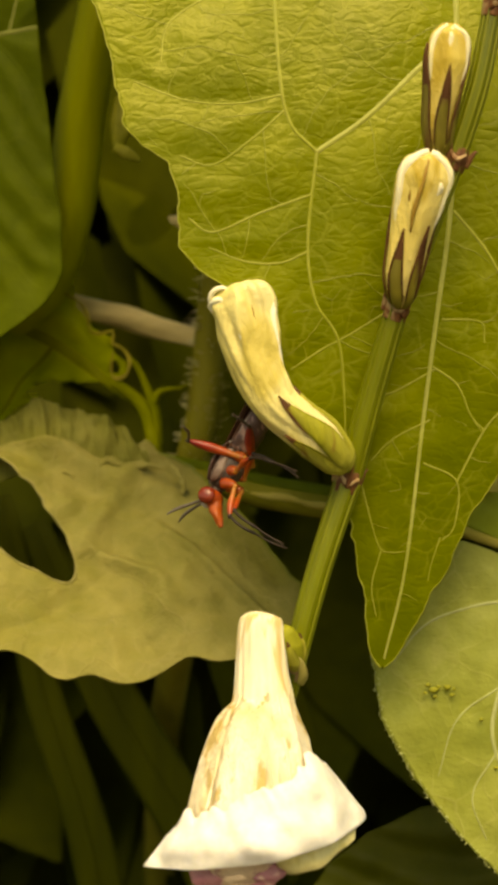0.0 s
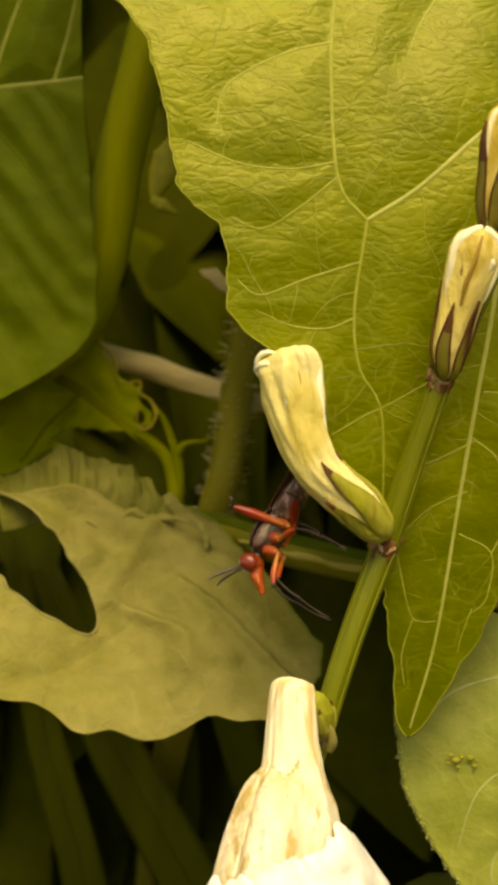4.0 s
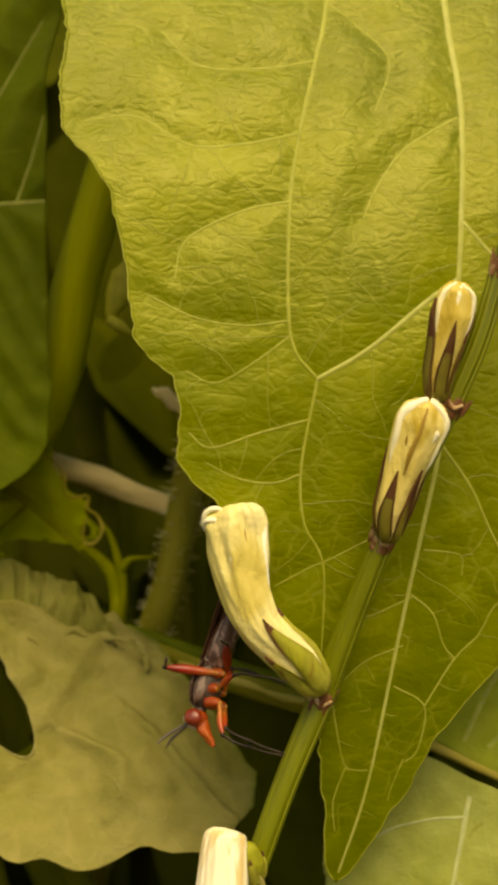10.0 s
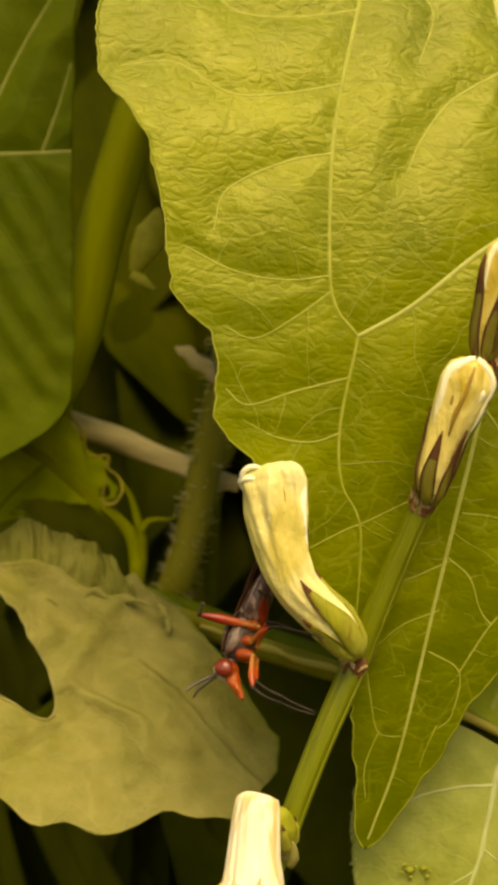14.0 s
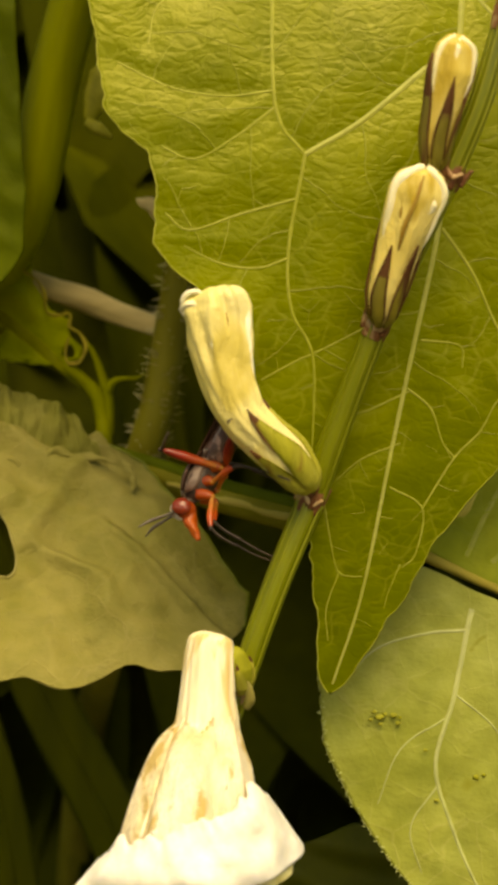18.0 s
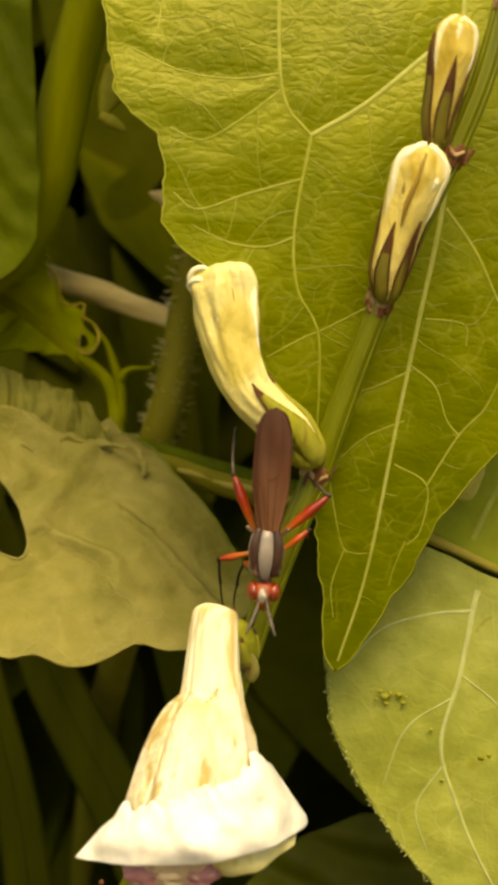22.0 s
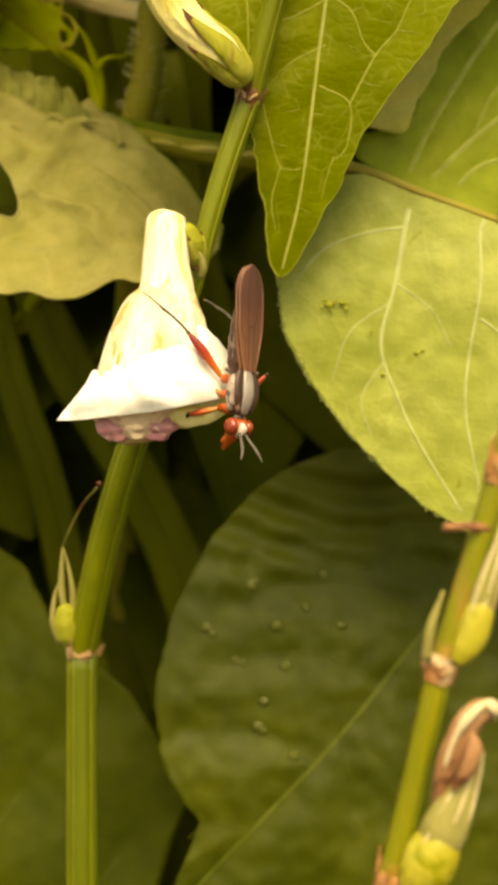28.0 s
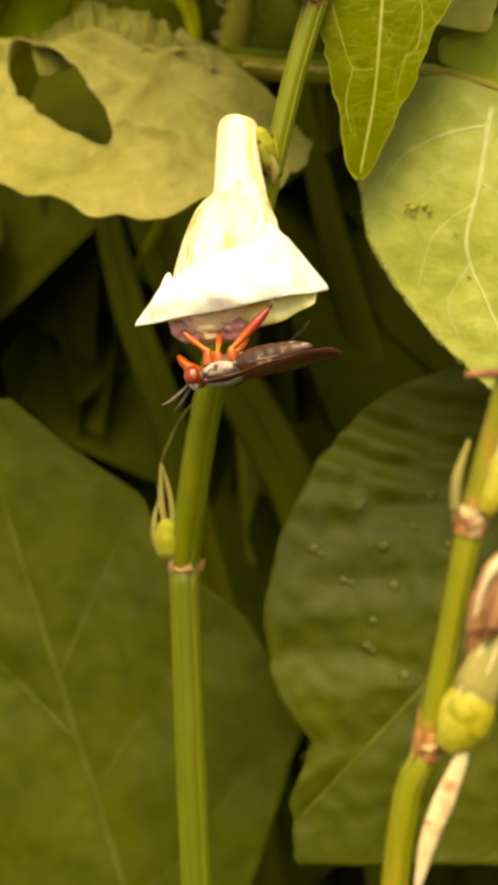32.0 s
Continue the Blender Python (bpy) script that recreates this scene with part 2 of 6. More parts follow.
M_YELLOW = leaf_mat("lime_leaf", (0.268, 0.305, 0.052), (0.35, 0.385, 0.095), (0.43, 0.42, 0.13), cell=230, net=0.35, rough=0.5, bump=0.4, through_amount=0.25, crinkle=0.22, spots=(0.215, 0.225, 0.018), spec=0.25)
M_YELLOW_VEIN = plain_mat("lime_vein", (0.33, 0.37, 0.14), (0.38, 0.415, 0.18), rough=0.6, spec=0.15)
# Shade from the plants overhead is included in this damp leaf's base colour.
M_LOW = leaf_mat("damp_shade_leaf", (0.04, 0.051, 0.0016), (0.064, 0.075, 0.0032), (0.086, 0.096, 0.008), cell=170, net=0.2, rough=0.55, bump=0.3, through_amount=0.12, spec=0.2)
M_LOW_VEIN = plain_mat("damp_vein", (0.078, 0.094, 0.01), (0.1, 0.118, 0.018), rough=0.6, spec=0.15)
M_STEM = plain_mat("stem_green", (0.108, 0.135, 0.004), (0.162, 0.185, 0.008), scale=900, rough=0.45, stretch=(1, 1, 0.12))
# Copy of the stem green, darkened to hold the shade low on the stalk.
M_STEM_SHADE = plain_mat("stem_shade_green", (0.07, 0.095, 0.003), (0.13, 0.15, 0.007), scale=700, rough=0.5, stretch=(1, 1, 0.1))
M_STEM_YELLOW = plain_mat("stem_yellow", (0.22, 0.19, 0.009), (0.155, 0.16, 0.007), scale=900, rough=0.45, stretch=(1, 1, 0.12), third=(0.28, 0.165, 0.026), patches=0.25)
M_RIDGE = plain_mat("stem_ridge_pale", (0.132, 0.155, 0.007), (0.182, 0.198, 0.014), rough=0.5, stretch=(1, 1, 0.2))
M_NODE = plain_mat("node_brown", (0.11, 0.035, 0.01), (0.2, 0.08, 0.025), scale=1300, rough=0.6, bump=0.6, third=(0.34, 0.22, 0.1))
M_SEPAL = plain_mat("sepal_green", (0.25, 0.252, 0.025), (0.38, 0.365, 0.07), scale=1100, rough=0.6, bump=0.9, spec=0.2, dist=0.0004, stretch=(1, 1, 0.2), third=(0.2, 0.14, 0.02), patches=0.3)
M_SEPAL_BROWN = plain_mat("sepal_brown", (0.115, 0.095, 0.01), (0.17, 0.145, 0.016), scale=900, rough=0.55, stretch=(1, 1, 0.3), third=(0.09, 0.035, 0.01))
M_BUD = plain_mat("bud_cream_yellow", (0.66, 0.57, 0.18), (0.8, 0.74, 0.41), scale=420, rough=0.36, bump=0.8, spec=0.5, sss=0.08, third=(0.6, 0.5, 0.13), dist=0.0006, stretch=(1, 1, 0.55), patches=0.3)
M_BUD_GOLD = plain_mat("bud_golden", (0.66, 0.52, 0.11), (0.78, 0.68, 0.29), scale=520, rough=0.42, bump=0.9, spec=0.4, sss=0.08, third=(0.48, 0.35, 0.05), dist=0.0006, stretch=(1, 1, 0.35), patches=0.3)
M_PETAL = plain_mat("petal_white", (0.91, 0.89, 0.8), (0.92, 0.91, 0.86), scale=600, rough=0.5, bump=0.4, sss=0.15, through_amount=0.1)
M_TUBE = plain_mat("corolla_cream", (0.91, 0.87, 0.74), (0.78, 0.63, 0.32), scale=1100, rough=0.45, bump=0.9, stretch=(1, 1, 0.16), third=(0.6, 0.44, 0.17), dist=0.0008, patches=0.5, sss=0.08, through_amount=0.08)
M_NECK = plain_mat("corolla_neck", (0.9, 0.88, 0.78), (0.82, 0.73, 0.46), scale=1100, rough=0.42, bump=0.5, stretch=(1, 1, 0.12), sss=0.1, third=(0.64, 0.49, 0.22), patches=0.4)
M_LIP = plain_mat("lip_purple_blotch", (0.68, 0.5, 0.34), (0.78, 0.64, 0.44), scale=700, rough=0.5, bump=0.7, dist=0.0004, third=(0.42, 0.17, 0.2), patches=0.5)
M_RUFFLE = leaf_mat("ruffled_margin", (0.11, 0.125, 0.008), (0.2, 0.195, 0.05), (0.24, 0.22, 0.07), cell=150, net=0.15, rough=0.65, bump=0.6, through_amount=0.2, crinkle=0.4)
# Darker copy of the low herb's leaf green, standing in for shade.
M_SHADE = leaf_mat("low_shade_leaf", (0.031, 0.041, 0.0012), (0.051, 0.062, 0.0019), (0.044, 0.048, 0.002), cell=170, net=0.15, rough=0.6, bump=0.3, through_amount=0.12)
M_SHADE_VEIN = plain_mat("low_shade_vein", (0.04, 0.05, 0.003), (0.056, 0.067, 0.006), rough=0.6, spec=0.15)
M_TWIG = plain_mat("dry_straw", (0.52, 0.42, 0.17), (0.63, 0.52, 0.25), scale=900, rough=0.7, bump=0.6, stretch=(0.2, 1, 1))
M_HAIR = plain_mat("plant_hair", (0.52, 0.49, 0.24), (0.62, 0.57, 0.34), rough=0.6)
M_DRIED = plain_mat("dried_flower", (0.24, 0.1, 0.04), (0.4, 0.22, 0.11), scale=800, rough=0.7, bump=0.9, third=(0.14, 0.05, 0.02), patches=0.5)
M_SCALE = plain_mat("scale_straw", (0.34, 0.2, 0.08), (0.46, 0.32, 0.17), scale=1200, rough=0.6, bump=0.5, third=(0.2, 0.08, 0.03), patches=0.6)
M_CHAFF = plain_mat("chaff_pale", (0.56, 0.45, 0.26), (0.66, 0.57, 0.36), scale=900, rough=0.6, bump=0.5, third=(0.4, 0.22, 0.1), patches=0.5)
M_BRISTLY = plain_mat("bristly_stalk", (0.165, 0.155, 0.012), (0.23, 0.21, 0.028), scale=500, rough=0.65, spec=0.15, stretch=(1, 1, 0.2))
M_FOLD = plain_mat("bud_fold_pale", (0.8, 0.74, 0.42), (0.9, 0.87, 0.66), scale=700, rough=0.45, bump=0.6, sss=0.1)
M_CREASE = plain_mat("bud_crease", (0.22, 0.11, 0.012), (0.3, 0.18, 0.025), rough=0.55)
M_PURPLE = plain_mat("lip_purple", (0.4, 0.16, 0.19), (0.52, 0.3, 0.27), scale=900, rough=0.5, sss=0.1, third=(0.66, 0.48, 0.38), patches=0.6, bump=0.6)
M_SEPAL_DRY = plain_mat("sepal_papery", (0.21, 0.19, 0.05), (0.28, 0.25, 0.085), scale=800, rough=0.6, spec=0.2, stretch=(1, 1, 0.2), third=(0.3, 0.2, 0.08))
M_BULGE = plain_mat("seed_yellow", (0.26, 0.235, 0.018), (0.38, 0.34, 0.045), scale=700, rough=0.38, spec=0.45, sss=0.15, bump=0.6, third=(0.22, 0.22, 0.012), patches=0.5)
M_NODE_RED = plain_mat("node_russet", (0.27, 0.09, 0.025), (0.38, 0.18, 0.065), scale=900, rough=0.55, bump=0.6, third=(0.6, 0.46, 0.28))
M_FLUSH = plain_mat("stem_russet", (0.27, 0.13, 0.02), (0.25, 0.17, 0.02), scale=700, rough=0.5, stretch=(1, 1, 0.2), third=(0.22, 0.19, 0.012), patches=0.5)
M_SHOOT = plain_mat("side_shoot_olive", (0.15, 0.175, 0.004), (0.21, 0.22, 0.008), scale=400, rough=0.6, spec=0.1)
M_RUNNER = plain_mat("runner_ochre", (0.3, 0.25, 0.04), (0.38, 0.32, 0.08), scale=500, rough=0.65, spec=0.12, stretch=(0.2, 1, 1))
M_RUNNER_GREEN = plain_mat("runner_olive", (0.13, 0.128, 0.008), (0.19, 0.175, 0.02), scale=500, rough=0.7, spec=0.1, stretch=(0.2, 1, 1))
M_SEPAL_EDGE = plain_mat("sepal_edge_brown", (0.06, 0.022, 0.008), (0.11, 0.045, 0.015), rough=0.6, spec=0.2)
M_GALL = plain_mat("gall_green", (0.22, 0.23, 0.018), (0.3, 0.3, 0.04), scale=1500, rough=0.6, bump=0.6, spec=0.2)
# Darkened green: the shade over the grass blades sits in the base colour.
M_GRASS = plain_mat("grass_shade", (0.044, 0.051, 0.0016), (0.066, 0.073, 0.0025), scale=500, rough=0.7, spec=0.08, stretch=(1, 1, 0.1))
M_SOIL = plain_mat("soil", (0.045, 0.032, 0.02), (0.07, 0.05, 0.03), scale=160, rough=0.95, bump=0.9, dist=0.004)
# Near-black greens carry the deep shade between the undergrowth leaves.
M_THICKET = leaf_mat("thicket_shade_leaf", (0.032, 0.041, 0.0018), (0.056, 0.064, 0.003), (0.115, 0.126, 0.01), cell=150, net=0.1, rough=0.7, bump=0.2, through_amount=0.1, spec=0.05)
M_STALK = plain_mat("shade_stalk", (0.25, 0.29, 0.01), (0.34, 0.365, 0.018), scale=500, rough=0.65, spec=0.12, stretch=(1, 1, 0.1))
m, nt, bsdf, co = node_mat("water_drop")
bsdf.inputs["Base Color"].default_value = (0.16, 0.175, 0.03, 1)
bsdf.inputs["Roughness"].default_value, bsdf.inputs["IOR"].default_value = 0.06, 1.33
bsdf.inputs["Transmission Weight"].default_value = 0.5
M_DROP = m
# the fly
M_RED = plain_mat("fly_red", (0.3, 0.03, 0.006), (0.42, 0.09, 0.014), scale=1500, rough=0.35, bump=0.3, spec=0.5)
m, nt, bsdf, co = node_mat("fly_thigh")
sep = nt.nodes.new("ShaderNodeSeparateXYZ")
nt.links.new(co, sep.inputs[0])
along = nt.nodes.new("ShaderNodeMath")
along.operation = "MULTIPLY"
along.inputs[1].default_value = 230
nt.links.new(sep.outputs[0], along.inputs[0])
tone = tex_ramp(nt, along.outputs[0], [(0.05, (0.48, 0.19, 0.035)), (0.4, (0.44, 0.07, 0.012)), (0.75, (0.27, 0.016, 0.005)), (1.0, (0.2, 0.01, 0.005))])
grain = tex_noise(nt, co, 1500, 4)
nt.links.new(tex_mix(nt, 0.6, tone, tex_ramp(nt, grain, [(0.3, (0.75, 0.75, 0.75)), (0.7, (1.15, 1.1, 1.1))]), "MULTIPLY"), bsdf.inputs["Base Color"])
bsdf.inputs["Roughness"].default_value = 0.38
tex_bump(nt, bsdf, [(grain, 0.25)], 0.00015)
M_THIGH = m
M_ORANGE = plain_mat("fly_orange", (0.3, 0.035, 0.006), (0.38, 0.075, 0.011), scale=1500, rough=0.35, bump=0.2)
M_EYE = plain_mat("fly_eye", (0.15, 0.014, 0.006), (0.25, 0.036, 0.014), scale=3500, rough=0.22, bump=0.3, spec=0.6)
M_GREY = plain_mat("fly_grey", (0.035, 0.02, 0.014), (0.085, 0.055, 0.042), scale=1200, rough=0.45, bump=0.5, third=(0.2, 0.15, 0.12), patches=0.9)
M_PALEFLY = plain_mat("fly_pale", (0.42, 0.36, 0.31), (0.6, 0.54, 0.48), scale=1200, rough=0.36, bump=0.4, spec=0.6, third=(0.2, 0.11, 0.08), patches=0.5)
M_DUST = plain_mat("fly_dust", (0.085, 0.057, 0.043), (0.19, 0.14, 0.115), scale=1200, rough=0.36, bump=0.4, spec=0.9, third=(0.045, 0.03, 0.022), patches=0.5)
M_PLATE = plain_mat("fly_plate_silver", (0.18, 0.145, 0.125), (0.31, 0.27, 0.245), scale=1200, rough=0.32, bump=0.4, spec=0.8, third=(0.16, 0.11, 0.09), patches=0.5)
M_FLANK = plain_mat("fly_flank", (0.11, 0.055, 0.038), (0.46, 0.38, 0.33), scale=1200, rough=0.42, bump=0.5, third=(0.05, 0.025, 0.017), patches=0.5)
M_BLACK = plain_mat("fly_black", (0.02, 0.014, 0.01), (0.04, 0.026, 0.018), scale=1500, rough=0.45, spec=0.25)
M_SHIN = plain_mat("fly_shin_grey", (0.045, 0.036, 0.028), (0.1, 0.082, 0.065), scale=1500, rough=0.45)
m, nt, bsdf, co = node_mat("fly_wing_brown")
sep = nt.nodes.new("ShaderNodeSeparateXYZ")
nt.links.new(co, sep.inputs[0])
along = nt.nodes.new("ShaderNodeMath")
along.operation = "MULTIPLY"
along.inputs[1].default_value = -83
nt.links.new(sep.outputs[0], along.inputs[0])
tone = tex_ramp(nt, along.outputs[0], [(0.1, (0.14, 0.058, 0.028)), (0.5, (0.085, 0.031, 0.015)), (0.68, (0.052, 0.017, 0.009)), (0.95, (0.046, 0.016, 0.009))])
grain = tex_noise(nt, squash(nt, co, (0.3, 1, 1)), 700, 5)
nt.links.new(tex_mix(nt, 0.7, tone, tex_ramp(nt, grain, [(0.3, (0.65, 0.62, 0.6)), (0.7, (1.25, 1.2, 1.2))]), "MULTIPLY"), bsdf.inputs["Base Color"])
bsdf.inputs["Roughness"].default_value, bsdf.inputs["Specular IOR Level"].default_value = 0.38, 0.6
bsdf.inputs["Specular Tint"].default_value = (1.0, 0.64, 0.5, 1)
tex_bump(nt, bsdf, [(grain, 0.3)], 0.00015)
M_WING = m
M_WINGVEIN = plain_mat("fly_wing_vein", (0.05, 0.018, 0.009), (0.08, 0.03, 0.015), rough=0.5, spec=0.15)
M_ABDOMEN = plain_mat("fly_abdomen", (0.03, 0.012, 0.007), (0.075, 0.032, 0.02), scale=900, rough=0.4, spec=0.4, third=(0.3, 0.17, 0.13), patches=0.6)

# ---- building helpers (shapes are in millimetres)
BASE = {}


def thing(name, at, label, category, group="", kind=""):
    ob = new(name)
    ob.empty_display_size = 0.01
    ob.location = Vector(at) * MM
    BASE[ob.name] = np.array(at, float)
    return tagged(ob, label, category, group, kind)


def part(name, geo, material, parent=None, label="", smooth=True):
    """A mesh under a thing or a part; its shape is given in the world, or in the thing's space where that is keyed."""
    verts, faces = geo
    origin = BASE[parent.name] if parent else np.zeros(3)
    mesh = bpy.data.meshes.new(name)
    mesh.from_pydata([tuple(v) for v in (np.asarray(verts, float) - origin) * MM], [], faces)
    mesh.materials.append(material)
    if smooth:
        mesh.polygons.foreach_set("use_smooth", [True] * len(mesh.polygons))
    mesh.update()
    ob = new(name, mesh)
    if parent:
        ob.parent = parent
    BASE[ob.name] = origin
    return tagged(ob, label)


def merged(*geos):
    verts, faces, n = [], [], 0
    for v, f in geos:
        verts.append(np.asarray(v, float))
        faces += [tuple(i + n for i in q) for q in f]
        n += len(v)
    return np.concatenate(verts), faces


def glide(points, n):
    """n points along a smooth line through the given ones."""
    p = np.asarray(points, float)
    if len(p) == 2:
        return p[0] + (p[1] - p[0]) * np.linspace(0, 1, n)[:, None]
    d = np.r_[0, np.cumsum(np.linalg.norm(np.diff(p, axis=0), axis=1) ** 0.7 + 1e-9)]
    e = np.vstack([2 * p[0] - p[1], p, 2 * p[-1] - p[-2]])
    out = []
    for t in np.linspace(0, d[-1], n):
        k = min(int(np.searchsorted(d, t, "right")) - 1, len(p) - 2)
        u = (t - d[k]) / (d[k + 1] - d[k])
        a, b, c, g = e[k], e[k + 1], e[k + 2], e[k + 3]
        out.append(0.5 * (2 * b + (c - a) * u + (2 * a - 5 * b + 4 * c - g) * u * u + (3 * b - a - 3 * c + g) * u ** 3))
    return np.array(out)


def spread(values, n, points=()):
    """Values spread over n rings, at the line's own points where there is one for each."""
    if len(points) == len(values) > 2:
        p = np.asarray(points, float)
        d = np.r_[0, np.cumsum(np.linalg.norm(np.diff(p, axis=0), axis=1) ** 0.7 + 1e-9)]
        return np.interp(np.linspace(0, d[-1], n), d, values)
    return np.interp(np.linspace(0, 1, n), np.linspace(0, 1, len(values)), values)


def frames_along(p):
    tan = np.gradient(p, axis=0)
    tan /= np.linalg.norm(tan, axis=1)[:, None] + 1e-12
    side = np.cross(tan[0], (0.0, -1.0, 0.02))
    if np.linalg.norm(side) < 1e-3:
        side = np.cross(tan[0], (1.0, 0, 0))
    sides = []
    for t in tan:
        side = side - t * (side @ t)
        side = side / np.linalg.norm(side)
        sides.append(side)
    sides = np.array(sides)
    return tan, sides, np.cross(tan, sides)


def tube(points, radii, n=12, rings=24, shape=None, flat=1.0, caps=True):
    """A tapered tube along a smooth line; shape(u, angle) scales its radius, flat its second half-axis."""
    p = glide(points, rings)
    r = spread(radii, rings, points)
    _, a, b = frames_along(p)
    ang = np.linspace(0, 2 * np.pi, n, endpoint=False)
    verts = []
    for k in range(rings):
        f = np.ones(n) if shape is None else shape(k / (rings - 1), ang)
        verts.append(p[k] + (r[k] * f * np.cos(ang))[:, None] * a[k] + (r[k] * flat * f * np.sin(ang))[:, None] * b[k])
    faces = [(k * n + j, k * n + (j + 1) % n, (k + 1) * n + (j + 1) % n, (k + 1) * n + j) for k in range(rings - 1) for j in range(n)]
    if caps:
        faces += [tuple(range(n))[::-1], tuple((rings - 1) * n + j for j in range(n))]
    return np.concatenate(verts), faces


def ball(centre, radii, turn=None, nu=14, nv=10, bumps=0.0):
    turn = np.eye(3) if turn is None else np.asarray(turn)
    verts, faces = [], []
    for i in range(nv + 1):
        th = np.pi * i / nv
        for j in range(nu):
            ph = 2 * np.pi * j / nu
            d = np.array([np.sin(th) * np.cos(ph), np.sin(th) * np.sin(ph), np.cos(th)])
            k = 1 + bumps * noise.noise(Vector(d * 1.7 + np.asarray(centre) * 0.31))
            verts.append(np.asarray(centre) + turn @ (d * radii * k))
    for i in range(nv):
        for j in range(nu):
            faces.append((i * nu + j, (i + 1) * nu + j, (i + 1) * nu + (j + 1) % nu, i * nu + (j + 1) % nu))
    return np.array(verts), faces


def patch(lower, upper, bulge=(0, 0, 0), nu=36, nv=12, rag=0.0, ripple=0.0, thick=0.15, seed=0.0, pleat=0.0):
    """A petal: a sheet between two smooth lines, bulged in between, with a ragged upper edge and a thickness."""
    a, b = glide(lower, nu), glide(upper, nu)
    bulge = np.asarray(bulge, float)
    rows = []
    for i in range(nu):
        u = i / (nu - 1)
        jag = rag * noise.noise(Vector((u * 9 + seed, seed, 0.3))) + rag * 0.5 * noise.noise(Vector((u * 27, seed, 1.3)))
        edge = b[i] + (b[i] - a[i]) / (np.linalg.norm(b[i] - a[i]) + 1e-9) * jag
        for j in range(nv):
            v = j / (nv - 1)
            q = a[i] + (edge - a[i]) * v + bulge * np.sin(np.pi * v) * (0.35 + 0.65 * np.sin(np.pi * u))
            q = q + bulge / (np.linalg.norm(bulge) + 1e-9) * ripple * noise.noise(Vector(q * 0.45 + seed))
            q = q + bulge / (np.linalg.norm(bulge) + 1e-9) * pleat * (noise.noise(Vector((u * 15, v * 1.5, seed))) * 2.2 + noise.noise(Vector((u * 34, v * 4, seed))) * 0.8) * (0.3 + 0.7 * v)
            rows.append(q)
    front = np.array(rows)
    d = bulge / (np.linalg.norm(bulge) + 1e-9)
    back = front - d * thick
    m = nu * nv
    faces = [(i * nv + j, (i + 1) * nv + j, (i + 1) * nv + j + 1, i * nv + j + 1) for i in range(nu - 1) for j in range(nv - 1)]
    faces += [tuple(k + m for k in f[::-1]) for f in faces]
    rim = [i * nv for i in range(nu)] + [(nu - 1) * nv + j for j in range(1, nv)] + [i * nv + nv - 1 for i in range(nu - 2, -1, -1)] + [j for j in range(nv - 2, 0, -1)]
    faces += [(rim[k], rim[k] + m, rim[(k + 1) % len(rim)] + m, rim[(k + 1) % len(rim)]) for k in range(len(rim))]
    return np.concatenate([front, back]), faces


